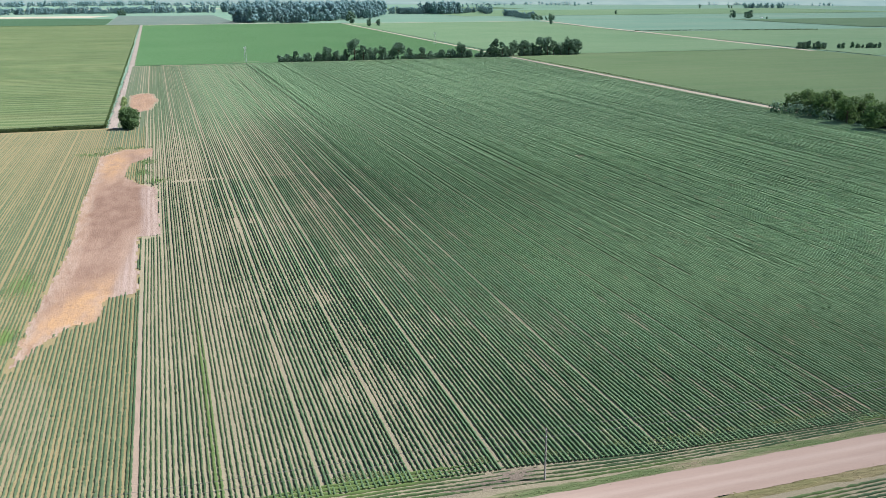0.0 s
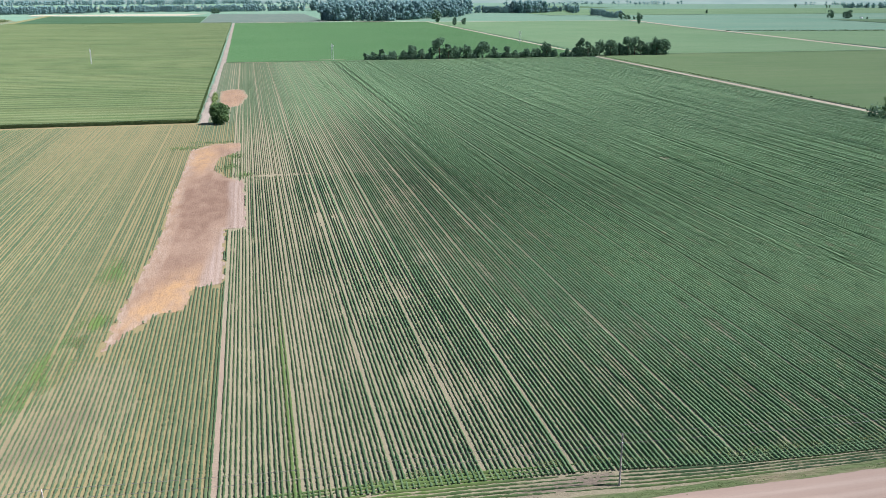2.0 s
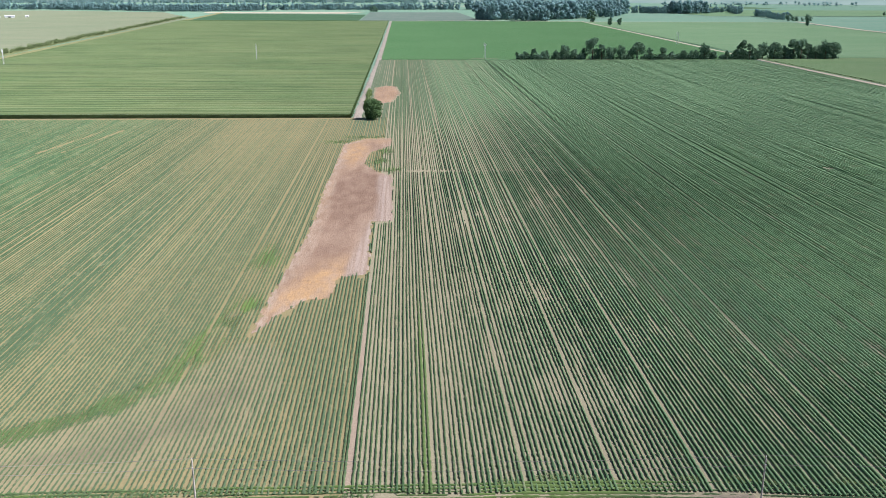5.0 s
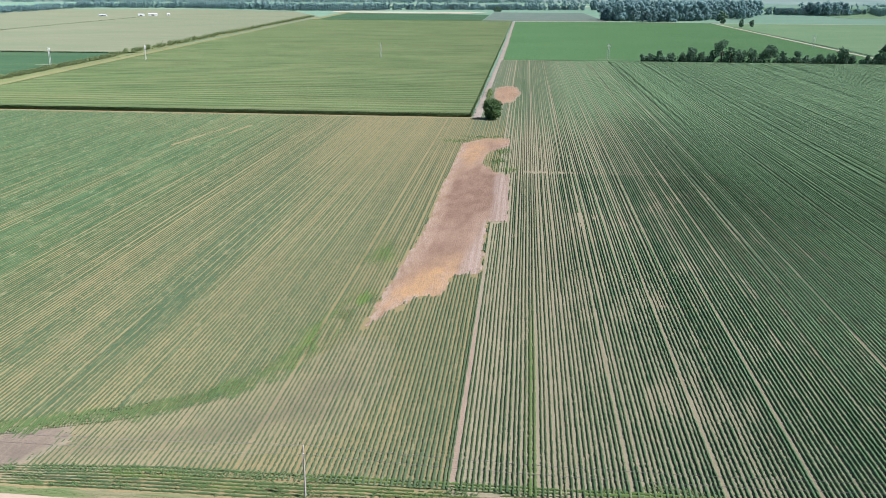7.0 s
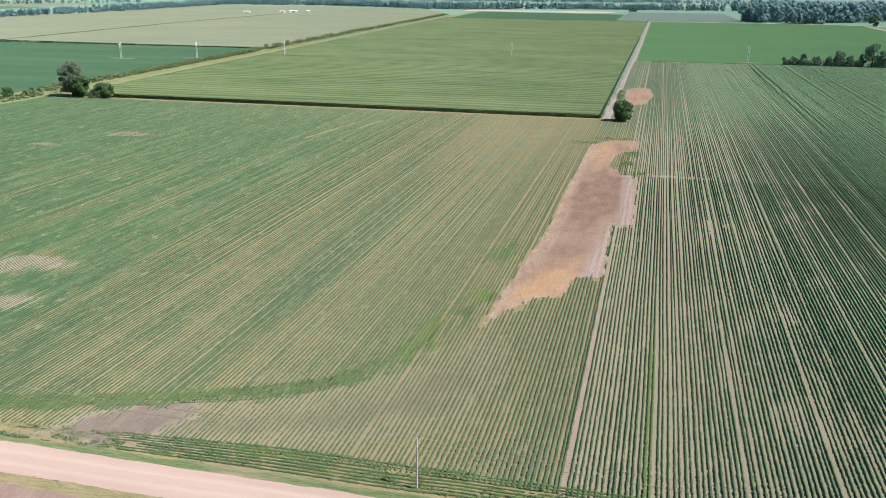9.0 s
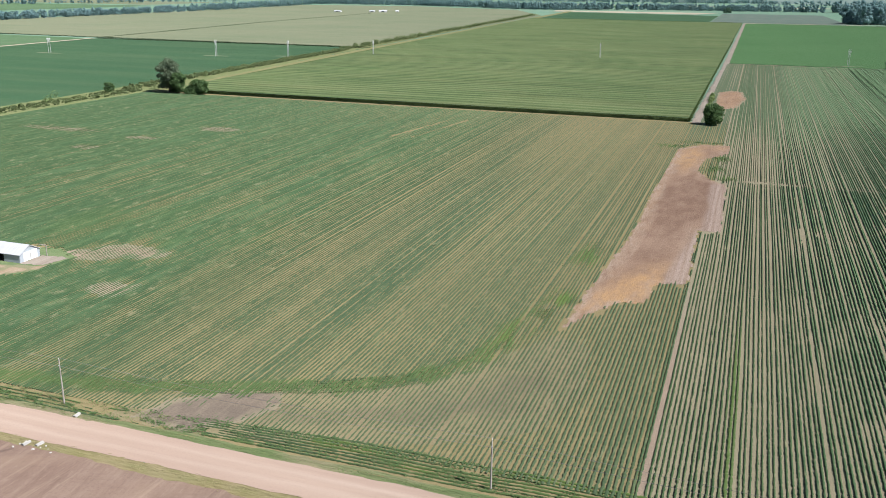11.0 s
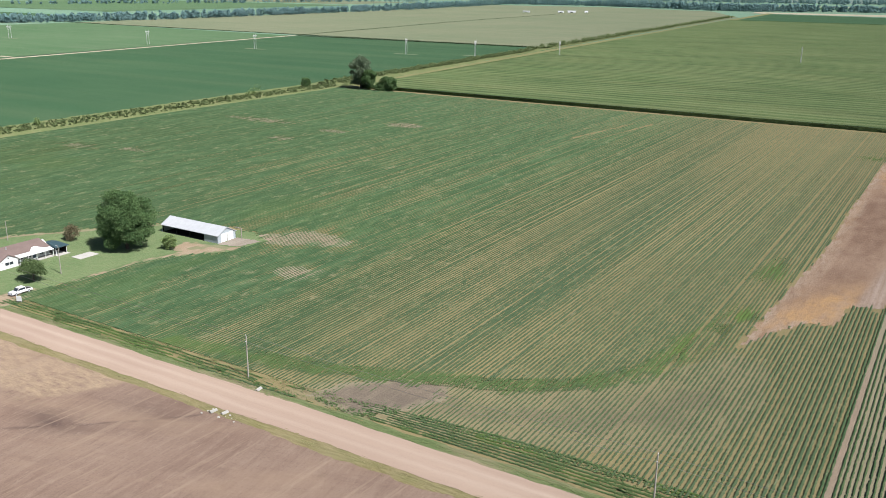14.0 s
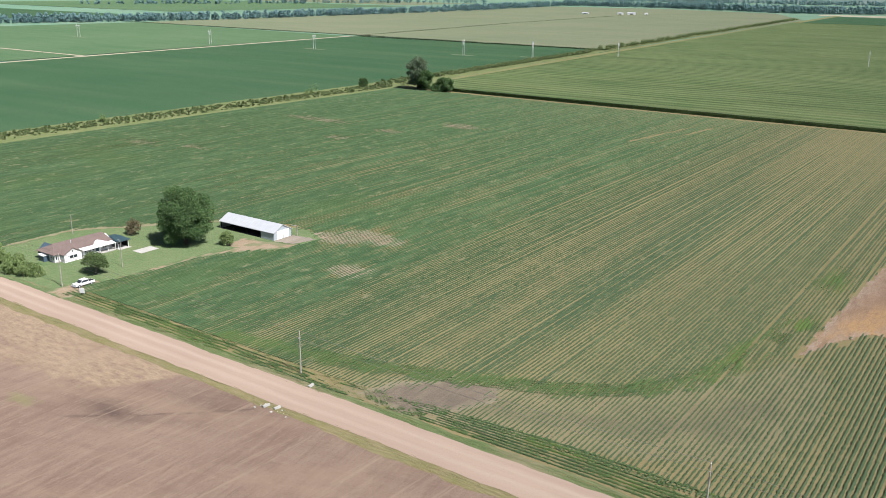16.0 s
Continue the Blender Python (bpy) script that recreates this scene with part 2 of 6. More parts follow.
M_LAWN = crop_material("mown_lawn", (0.106, 0.158, 0.071, 1), (0.142, 0.185, 0.088, 1), (0.199, 0.206, 0.116, 1), (1, 1, 1), 0.08, 0.5, 0.4)
def maize_material():
    n = Nodes("maize_tops", 0.8, 0.0, 0.06)
    col = n.mix(n.noise(0.006, 4, (0.5, 1, 1)), (0.066, 0.111, 0.041, 1), (0.089, 0.129, 0.053, 1))
    col = n.mix(n.math("MULTIPLY", n.noise(0.09, 6, (0.10, 1, 1), rough=0.75, lo=0.42, hi=0.64), 0.8), col, (0.038, 0.066, 0.026, 1))
    col = n.mix(n.math("MULTIPLY", n.noise(0.14, 6, (0.10, 1, 1), rough=0.75, lo=0.46, hi=0.66), 0.65), col, (0.147, 0.163, 0.078, 1))
    col = n.mix(n.math("MULTIPLY", n.noise(0.022, 5, (0.45, 1, 1), lo=0.5, hi=0.75), 0.4), col, (0.141, 0.145, 0.066, 1))
    col = n.mix(n.math("MULTIPLY", n.noise(0.30, 5, (0.03, 1, 1), rough=0.7, lo=0.5, hi=0.68), 0.5), col, (0.125, 0.154, 0.073, 1))
    # the planter's passes show as pale bands from side to side
    wave = n.t.nodes.new("ShaderNodeTexWave")
    wave.bands_direction = "Y"
    for key, value in (("Scale", 0.0258), ("Distortion", 2.2), ("Detail", 3.0), ("Detail Scale", 0.35)):
        wave.inputs[key].default_value = value
    n.link(n.xyz, wave.inputs["Vector"])
    band = n.math("MULTIPLY", n.math("POWER", wave.outputs["Fac"], 2.5), n.noise(0.010, 4, (0.6, 1.6, 1), lo=0.30, hi=0.62))
    col = n.mix(n.math("MULTIPLY", band, 0.75), col, (0.164, 0.188, 0.085, 1))
    gap = n.math("MULTIPLY", n.math("POWER", n.math("SUBTRACT", 1.0, wave.outputs["Fac"]), 3.0), n.noise(0.012, 4, (0.6, 1.6, 1), lo=0.34, hi=0.66))
    col = n.mix(n.math("MULTIPLY", gap, 0.6), col, (0.035, 0.060, 0.024, 1))
    n.bump(n.noise(0.9, 5, (0.3, 1, 1)), 0.8, 0.5)
    return n.done(col)


M_CORN = maize_material()
M_CORN_SIDE = foliage("maize_leaves", (0.052, 0.090, 0.034, 1), (0.104, 0.145, 0.058, 1))
M_BRIGHT = crop_material("bright_green_crop", (0.060, 0.132, 0.052, 1), (0.074, 0.148, 0.062, 1), (0.09, 0.13, 0.06, 1), (0.2, 1, 1), 0.006, 0.1, 0.3)
M_DEEP = crop_material("deep_green_crop", (0.038, 0.084, 0.043, 1), (0.050, 0.101, 0.051, 1), (0.087, 0.125, 0.067, 1), (0.12, 1, 1), 0.006, 0.03, 0.45)
M_MID = crop_material("mid_green_crop", (0.070, 0.131, 0.064, 1), (0.093, 0.152, 0.080, 1), (0.144, 0.175, 0.113, 1), (0.15, 1, 1), 0.004, 0.06, 0.4)
# brighter mid green: the eastern sun angle and haze sit in its colour
M_EAST = crop_material("brightened_mid_crop", (0.111, 0.194, 0.097, 1), (0.145, 0.223, 0.119, 1), (0.191, 0.238, 0.145, 1), (0.15, 1, 1), 0.004, 0.06, 0.4)
M_OLIVE = crop_material("olive_green_crop", (0.092, 0.152, 0.068, 1), (0.119, 0.174, 0.080, 1), (0.157, 0.180, 0.101, 1), (0.1, 1, 1), 0.006, 0.07, 0.5)
M_TANFIELD = crop_material("ripening_tan_crop", (0.137, 0.164, 0.100, 1), (0.170, 0.183, 0.117, 1), (0.206, 0.210, 0.140, 1), (0.1, 1, 1), 0.005, 0.05, 0.5)
# distance haze is put into the next two colours, greyer and paler
M_GREYCROP = crop_material("haze_greyed_crop", (0.096, 0.136, 0.110, 1), (0.119, 0.152, 0.123, 1), (0.145, 0.162, 0.136, 1), (1, 0.1, 1), 0.01, 0.05, 0.5)
M_HAZED = crop_material("haze_paled_crop", (0.125, 0.223, 0.154, 1), (0.154, 0.249, 0.177, 1), (0.209, 0.255, 0.186, 1), (0.1, 1, 1), 0.003, 0.01, 0.5)
M_LEAF = foliage("tree_leaves", (0.056, 0.120, 0.048, 1), (0.167, 0.256, 0.103, 1))
# far haze is mixed into these two leaf colours as a pale blue cast
M_LEAF_FAR = foliage("hazed_far_leaves", (0.076, 0.147, 0.099, 1), (0.173, 0.275, 0.188, 1), 0.05, 0.25)
M_LEAF_HAZE = foliage("haze_blue_leaves", (0.129, 0.234, 0.247, 1), (0.244, 0.383, 0.383, 1), 0.012, 0.30)
M_HEDGE_DARK = foliage("dark_hedge_leaves", (0.029, 0.052, 0.026, 1), (0.058, 0.087, 0.043, 1), 0.1)
M_LEAF_OLIVE = foliage("olive_leaves", (0.078, 0.128, 0.052, 1), (0.185, 0.245, 0.105, 1))
M_LEAF_PALE = foliage("pale_tree_leaves", (0.110, 0.165, 0.099, 1), (0.220, 0.273, 0.180, 1))
M_SCRUB = foliage("ditch_scrub_leaves", (0.110, 0.160, 0.067, 1), (0.209, 0.249, 0.116, 1))
M_SHRUB = foliage("shrub_leaves", (0.129, 0.202, 0.073, 1), (0.297, 0.370, 0.150, 1))
M_TUFT = foliage("grass_tufts", (0.116, 0.168, 0.058, 1), (0.197, 0.232, 0.099, 1))
M_TUFT_DRY = foliage("dry_grass_tufts", (0.209, 0.180, 0.093, 1), (0.290, 0.244, 0.145, 1))
M_WEED = foliage("green_weeds", (0.066, 0.128, 0.046, 1), (0.118, 0.182, 0.072, 1))
M_BROWN_LEAF = foliage("brownish_leaves", (0.119, 0.104, 0.059, 1), (0.229, 0.192, 0.121, 1))
M_BARK = plain("bark", (0.093, 0.070, 0.052, 1), (0.139, 0.110, 0.087, 1), 3.0, 0.9)
M_POLE = plain("weathered_pole_wood", (0.294, 0.266, 0.231, 1), (0.385, 0.357, 0.322, 1), 2.0, 0.85, stretch=(4, 4, 0.3))
M_WIRE = plain("aluminium_wire", (0.280, 0.280, 0.280, 1), (0.400, 0.400, 0.400, 1), 1.0, 0.45, 0.6)
M_STEEL = plain("galvanised_steel", (0.504, 0.518, 0.540, 1), (0.562, 0.576, 0.598, 1), 0.5, 0.5, 0.1, amount=0.12)
M_SIDING = plain("pale_blue_siding", (0.406, 0.452, 0.491, 1), (0.468, 0.515, 0.554, 1), 0.8, 0.5, 0.1, amount=0.15)
M_WHITE = plain("white_paint", (0.807, 0.807, 0.798, 1), (0.741, 0.741, 0.722, 1), 0.8, 0.55, amount=0.08)
M_ROOF = plain("brown_shingles", (0.209, 0.154, 0.139, 1), (0.174, 0.128, 0.116, 1), 0.6, 0.85, stretch=(1, 1, 1))
M_BLUE = plain("blue_grey_metal", (0.093, 0.139, 0.186, 1), (0.116, 0.168, 0.215, 1), 0.7, 0.5, 0.2)
M_TEAL = plain("dark_teal_metal", (0.049, 0.090, 0.107, 1), (0.064, 0.110, 0.125, 1), 0.7, 0.5, 0.2)
M_TOWER = plain("weathered_grey_poles", (0.504, 0.511, 0.504, 1), (0.562, 0.569, 0.562, 1), 0.6, 0.6, amount=0.15)
# near-black: in barn, carport, doorways and culverts it paints in the shade
M_DARK = plain("painted_dark_interior", (0.018, 0.018, 0.018, 1), (0.030, 0.027, 0.024, 1), 1.0, 0.9)
M_CONCRETE = plain("pale_concrete", (0.418, 0.403, 0.374, 1), (0.346, 0.331, 0.310, 1), 0.5, 0.85)
M_GLASS = plain("dark_window_glass", (0.035, 0.045, 0.055, 1), (0.050, 0.060, 0.070, 1), 1.0, 0.12, spec=0.6)
M_TYRE = plain("black_rubber", (0.020, 0.020, 0.020, 1), (0.035, 0.035, 0.035, 1), 4.0, 0.85)
M_CAR = plain("white_car_paint", (0.820, 0.820, 0.820, 1), (0.760, 0.760, 0.760, 1), 0.5, 0.25, amount=0.05, bump=0.0, spec=0.5)


# ---- mesh helpers ----
def mesh_np(name, verts, faces, material, attrs=()):
    """A mesh from arrays: verts (n, 3) and quads (m, 4) or triangles (m, 3)."""
    me = bpy.data.meshes.new(name)
    verts, faces = np.asarray(verts, dtype=np.float32), np.asarray(faces, dtype=np.int32)
    k = faces.shape[1]
    me.vertices.add(len(verts))
    me.vertices.foreach_set("co", verts.ravel())
    me.loops.add(faces.size)
    me.loops.foreach_set("vertex_index", faces.ravel())
    me.polygons.add(len(faces))
    me.polygons.foreach_set("loop_start", np.arange(0, faces.size, k, dtype=np.int32))
    for key, values in attrs:
        a = me.attributes.new(key, "FLOAT", "POINT")
        a.data.foreach_set("value", np.asarray(values, dtype=np.float32).ravel())
    me.update(calc_edges=True)
    me.materials.append(material)
    return me


def part(name, bm, material, parent=None, label=""):
    """Links a bmesh, or a ready mesh, as one mesh object under a thing or a part."""
    if isinstance(bm, bmesh.types.BMesh):
        me = bpy.data.meshes.new(name)
        bmesh.ops.recalc_face_normals(bm, faces=bm.faces)
        bm.to_mesh(me)
        bm.free()
        me.materials.append(material)
    else:
        me = bm
    ob = new(name, me)
    ob.parent = parent
    if label:
        tagged(ob, label)
    return ob


def thing(name, m, label, category, group="", kind=""):
    ob = new(name)
    ob.matrix_world = m
    return tagged(ob, label, category, group, kind)


def box(x0, y0, z0, x1, y1, z1, bevel=0.0, bm=None):
    bm = bm or bmesh.new()
    got = bmesh.ops.create_cube(bm, size=1.0, matrix=Matrix.LocRotScale(((x0 + x1) / 2, (y0 + y1) / 2, (z0 + z1) / 2), None, (x1 - x0, y1 - y0, z1 - z0)))
    if bevel:
        bmesh.ops.bevel(bm, geom=list({e for v in got["verts"] for e in v.link_edges}), offset=bevel, segments=2, affect="EDGES", profile=0.5)
    return bm


def rod_between(a, b, r0, r1, sides=8, bm=None):
    """A tapered round bar from a to b."""
    bm = bm or bmesh.new()
    a, b = Vector(a), Vector(b)
    d = b - a
    q = d.to_track_quat("Z", "Y")
    bmesh.ops.create_cone(bm, cap_ends=True, segments=sides, radius1=r0, radius2=r1, depth=d.length, matrix=Matrix.LocRotScale((a + b) / 2, q, None))
    return bm


def prism(points, axis, lo, hi, bm=None):
    """A profile of (u, z) points drawn out along x or y from lo to hi."""
    bm = bm or bmesh.new()
    place = (lambda u, z, s: (s, u, z)) if axis == "x" else (lambda u, z, s: (u, s, z))
    ends = [[bm.verts.new(place(u, z, s)) for u, z in points] for s in (lo, hi)]
    n = len(points)
    for i in range(n):
        bm.faces.new((ends[0][i], ends[0][(i + 1) % n], ends[1][(i + 1) % n], ends[1][i]))
    bm.faces.new(ends[0][::-1])
    bm.faces.new(ends[1])
    return bm


def value_noise(x, y, seed=0):
    """Smooth noise from 0 to 1 on arrays."""
    xi, yi = np.floor(x).astype(np.int64), np.floor(y).astype(np.int64)
    fx, fy = x - xi, y - yi
    fx, fy = fx * fx * (3 - 2 * fx), fy * fy * (3 - 2 * fy)

    def h(a, b):
        k = (a * 374761393 + b * 668265263 + seed * 974634777) & 0xFFFFFFFF
        k = ((k ^ (k >> 13)) * 1274126177) & 0xFFFFFFFF
        return ((k ^ (k >> 16)) & 0xFFFF) / 65535.0
    return (h(xi, yi) * (1 - fx) + h(xi + 1, yi) * fx) * (1 - fy) + (h(xi, yi + 1) * (1 - fx) + h(xi + 1, yi + 1) * fx) * fy


def step(a, b, v):
    t = np.clip((v - a) / (b - a), 0, 1)
    return t * t * (3 - 2 * t)


def sheet(name, outline, z, material, label, category="field", rag=0.0, seed=1, kind="structure"):
    """A flat piece of land inside an outline of (x, y) corners, with an uneven edge where rag is set."""
    pts = []
    rnd = random.Random(seed)
    for i, (x0, y0) in enumerate(outline):
        x1, y1 = outline[(i + 1) % len(outline)]
        steps = max(1, int(math.hypot(x1 - x0, y1 - y0) / max(1.2, rag * 1.6))) if rag else 1
        for s in range(steps):
            f = s / steps
            j = rag if s else rag * 0.3
            pts.append((x0 + (x1 - x0) * f + rnd.uniform(-j, j), y0 + (y1 - y0) * f + rnd.uniform(-j, j)))
    bm = bmesh.new()
    edges = []
    vs = [bm.verts.new((x, y, z)) for x, y in pts]
    for i in range(len(vs)):
        edges.append(bm.edges.new((vs[i], vs[(i + 1) % len(vs)])))
    bmesh.ops.triangle_fill(bm, edges=edges, use_beauty=True, use_dissolve=False, normal=(0, 0, 1))
    for f in bm.faces:
        if f.normal.z < 0:
            f.normal_flip()
    me = bpy.data.meshes.new(name)
    bm.to_mesh(me)
    bm.free()
    me.materials.append(material)
    return tagged(new(name, me), label, category, kind=kind)


def inside(x, y, outline):
    """Which of the points lie inside an outline."""
    hit = np.zeros(np.broadcast(x, y).shape, dtype=bool)
    n = len(outline)
    for i in range(n):
        (x0, y0), (x1, y1) = outline[i], outline[(i + 1) % n]
        if y0 != y1:
            hit ^= ((y0 > y) != (y1 > y)) & (x < (x1 - x0) * (y - y0) / (y1 - y0) + x0)
    return hit


def edge_distance(x, y, outline):
    best = np.full(np.broadcast(x, y).shape, 1e9)
    for (x0, y0), (x1, y1) in zip(outline, outline[1:] + outline[:1]):
        l2 = (x1 - x0) ** 2 + (y1 - y0) ** 2
        t = np.clip(((x - x0) * (x1 - x0) + (y - y0) * (y1 - y0)) / l2, 0, 1)
        best = np.minimum(best, np.hypot(x - x0 - t * (x1 - x0), y - y0 - t * (y1 - y0)))
    return best


def patch(name, outline, z, cell, material, label, category, attrs, rough=0.05, rag=1.5):
    """Bare ground as a fine uneven grid kept inside an outline; attrs: functions of x, y and the distance to the rim."""
    ax, ay = np.array(outline).T
    X, Y = np.meshgrid(np.arange(ax.min() - 2, ax.max() + 2, cell), np.arange(ay.min() - 2, ay.max() + 2, cell), indexing="ij")
    jx, jy = X + rag * (value_noise(X / 1.7, Y / 2.5, 71) - 0.5), Y + 1.6 * rag * (value_noise(X / 2.2, Y / 3.0, 72) - 0.5)
    keep = inside(jx, jy, outline)
    d = edge_distance(X, Y, outline)
    Z = z + rough * (value_noise(X / 0.9, Y / 0.9, 73) + value_noise(X / 3.1, Y / 3.1, 74) - 0.6) * np.clip(d / 2, 0, 1)
    a, b = X.shape
    i = np.arange(a - 1)[:, None] * b + np.arange(b - 1)[None]
    q = np.stack([i, i + b, i + b + 1, i + 1], -1)
    ok = keep[:-1, :-1] & keep[1:, :-1] & keep[1:, 1:] & keep[:-1, 1:]
    me = mesh_np(name, np.stack([X, Y, Z], -1).reshape(-1, 3), q[ok], material, [(k, f(X, Y, d)) for k, f in attrs])
    return tagged(new(name, me), label, category, kind="structure")


# ---- the plan ----
LANE_X, DITCH_X, EAST_X, WEST_X = -30.0, -445.0, 408.0, -890.0
CORN_Y, FAR_Y, NORTH_Y = 557.0, 1015.0, 2180.0
SCAR = [(-32, 460), (-20.5, 476), (-7, 477), (-7, 452), (-17, 436), (-18.5, 405), (-12, 386), (-5, 378), (-4.2, 299), (-12, 299), (-10.6, 241),
        (-19, 237), (-19.8, 221), (-28, 217), (-33, 205), (-37.5, 192), (-37, 214), (-35.2, 248), (-33, 290), (-33.3, 356), (-32.5, 405)]
SCAR_SMALL = [(-24, 728), (-15, 742), (-7, 738), (-2.5, 690), (-8, 637), (-18, 621), (-23, 654)]
GREY = [(-106, 122), (-103, 131), (-94, 139), (-83, 142), (-80, 136), (-84.5, 126.5), (-93, 119.5)]
YARD = [(-259.5, 118), (-206, 118), (-206, 131), (-203, 153), (-201, 166), (-188, 186), (-186, 199), (-197, 205), (-228, 197), (-246, 175), (-259.5, 158)]
GREEN_BAND = [(-150, 126), (-112, 133), (-82, 144), (-70, 149), (-58, 159), (-51, 172), (-49, 193), (-41, 224), (-39, 250)]


def road_y(x):
    """The middle of the gravel road."""
    return 113.2 - 3.4 * step(-60.0, 75.0, np.asarray(x, dtype=float))


def band_distance(x, y):
    best = np.full(np.broadcast(x, y).shape, 1e9)
    for (x0, y0), (x1, y1) in zip(GREEN_BAND, GREEN_BAND[1:]):
        l2 = (x1 - x0) ** 2 + (y1 - y0) ** 2
        t = np.clip(((x - x0) * (x1 - x0) + (y - y0) * (y1 - y0)) / l2, 0, 1)
        best = np.minimum(best, np.hypot(x - x0 - t * (x1 - x0), y - y0 - t * (y1 - y0)))
    return best


PALE_SPOTS = [(-364, 388, 22, 5.5), (-312, 347, 8, 4), (-302, 380, 9, 4.5), (-281, 420, 11, 7), (-379, 273, 11, 4), (-349, 281, 11, 4), (-175, 210, 11, 6), (-158, 180, 7, 5), (-184, 203, 9, 5), (194.8, 388, 3.0, 2)]


WEEDS = [(-42, 257, 5, 13), (-43, 205, 3.5, 16), (-40, 216, 3, 8), (-47, 188, 3, 12), (-36, 466, 8, 6), (-22, 482, 12, 4), (-10, 438, 4, 9), (-12, 411, 5, 9), (-6, 392, 5, 6)]


def field_end(x):
    """Where the long rows stop short of the road, for the rows that turn along it."""
    return np.interp(x, [-206, -110, -88, -60, 30, 55, 80, 150, 400], [124.8, 124.6, 127.0, 129.0, 128.7, 127.4, 124.4, 122.5, 121.0])


def vigour(x, y):
    """How well the crop stands, 0 to 1, and how lush it is."""
    x, y = np.broadcast_arrays(np.asarray(x, float), np.asarray(y, float))
    k = np.round(x / ROW)
    per_row = value_noise(k, 0 * y + 0.5 + np.floor(y / 900), 3)          # the drill's own differences, row by row
    bands = 0.5 + (value_noise(x / 7.5, y / 600.0, 8) - 0.5) * np.where(x > -11, 0.6, 1.0)
    fine = value_noise(x / 1.1, y / 38.0, 4)
    blot = value_noise(x / 24.0, y / 60.0, 5) * 0.65 + value_noise(x / 9.0, y / 24.0, 15) * 0.35
    spots = value_noise(x / 2.4, y / 7.0, 6)
    far = step(370, 430, y)
    fine, spots = fine + (0.5 - fine) * 0.9 * far, spots + (0.5 - spots) * 0.9 * far
    blot_c = blot - 0.5
    east = 0.50 + 0.34 * step(2, 62, x + 34 * blot_c) + 0.10 * step(80, 180, x) - 0.13 * step(386, 389, y) * (1 - step(28, 110, x + 40 * blot_c)) + 0.04 * step(20, 60, x) * (1 - step(150, 300, y)) - 0.10 * step(640, 1000, y) * (1 - step(30, 120, x))
    west = 0.57 + 0.07 * (1 - step(170, 240, y)) * step(-50, -75, x) + 0.17 * step(-120, -172, x - 0.12 * (y - 250) + 34 * blot_c) - 0.06 * step(430, 550, y) * step(-170, -130, x)
    west = west + 0.26 * np.exp(-((x + 92 + 0.05 * (y - 250)) / 14.0) ** 2) * step(165, 215, y) * (1 - step(320, 430, y))
    v = np.where((x > -10) | (y > CORN_Y), east, west)
    dry = step(0.56, 0.80, value_noise(x / 9.0, y / 18.0, 16)) * step(0.35, 0.7, value_noise(x / 1.3, y / 10.0, 17)) * (1 - 0.8 * far)
    dry = np.maximum(dry, 0.9 * np.exp(-((x - 43.0) / 1.6) ** 2) * (1 - step(170, 215, y)) * step(0.25, 0.6, value_noise(x / 1.2, y / 9.0, 20)))
    w_side = x < -11
    pair = np.exp(-((np.mod(x + 101.7, 15.5) - 7.75) / 0.9) ** 2)
    v = v + np.where(w_side, 0.26 + 0.12 * step(-95, -120, x), 0.26) * (per_row - 0.5) + np.where(w_side, 0.50, 0.20) * (bands - 0.5) + 0.12 * (fine - 0.5) + np.where(w_side, 0.10, 0.13) * blot_c + 0.10 * pair * w_side
    v = v - 0.10 * step(0.72, 0.9, spots) - np.where(w_side, 0.05, 0.13 + 0.21 * step(10, 30, x)) * dry - 0.16 * (1 - step(400, 500, y)) * (x < -105) * step(0.55, 0.85, value_noise(x / 1.6, y / 130.0, 23)) * step(0.35, 0.65, value_noise(x / 26.0, y / 60.0, 24)) - 0.10 * (1 - step(330, 430, y)) * (x < -105) * step(0.5, 0.8, value_noise(x / 14.0, y / 22.0, 26))
    # the north-west stands even and deep green
    v = v + (0.80 + 0.10 * (fine - 0.5) + 0.08 * blot_c - v) * 0.66 * w_side * step(-142, -196, x - 0.12 * (y - 250) + 20 * blot_c) * step(310, 430, y)
    d_band = band_distance(x, y)
    band = step(4.6, 1.0, d_band + 5.0 * (value_noise(x / 3.0, y / 4.0, 18) - 0.5) + 2.0 * step(176, 200, y))
    below = (x < -36) & (x > -122) & (y < 168) & (y < np.interp(x, [-150, -112, -82, -70, -58, -51], [126, 133, 144, 149, 159, 172]))
    v = np.where(below & (band < 0.3), np.minimum(v, 0.30 + 0.22 * blot_c + 0.12 * (per_row - 0.5)), v)
    v = np.clip(v, 0.16, 0.97)
    v = np.where(inside(x, y, GREY), np.minimum(v, 0.20), v)
    v = np.maximum(v, (0.50 + 0.25 * spots) * band * (0.35 + 0.65 * (1 - step(172, 205, y))))
    for sx, sy, rx, ry in PALE_SPOTS:
        d = np.hypot((x - sx) / rx, (y - sy) / ry)
        near = d < 2.6
        if np.any(near):
            d = d + (1.5 if sy < 330 else 0.7) * (value_noise(x / 2.2, y / 9.0, 19) - 0.5) + (1.2 if sy < 330 else 0.4) * (value_noise(x / 1.0, y / 16.0, 27) - 0.5)
            v = np.where(near, v * (0.10 + 0.90 * step(0.35, 1.8, d)), v)
    # poor yellowish ends of the rows by the eastern verge
    v = v - 0.28 * step(14, 2, y - field_end(x) + 8 * (value_noise(x / 6.0, y / 5.0, 28) - 0.5)) * step(75, 125, x)
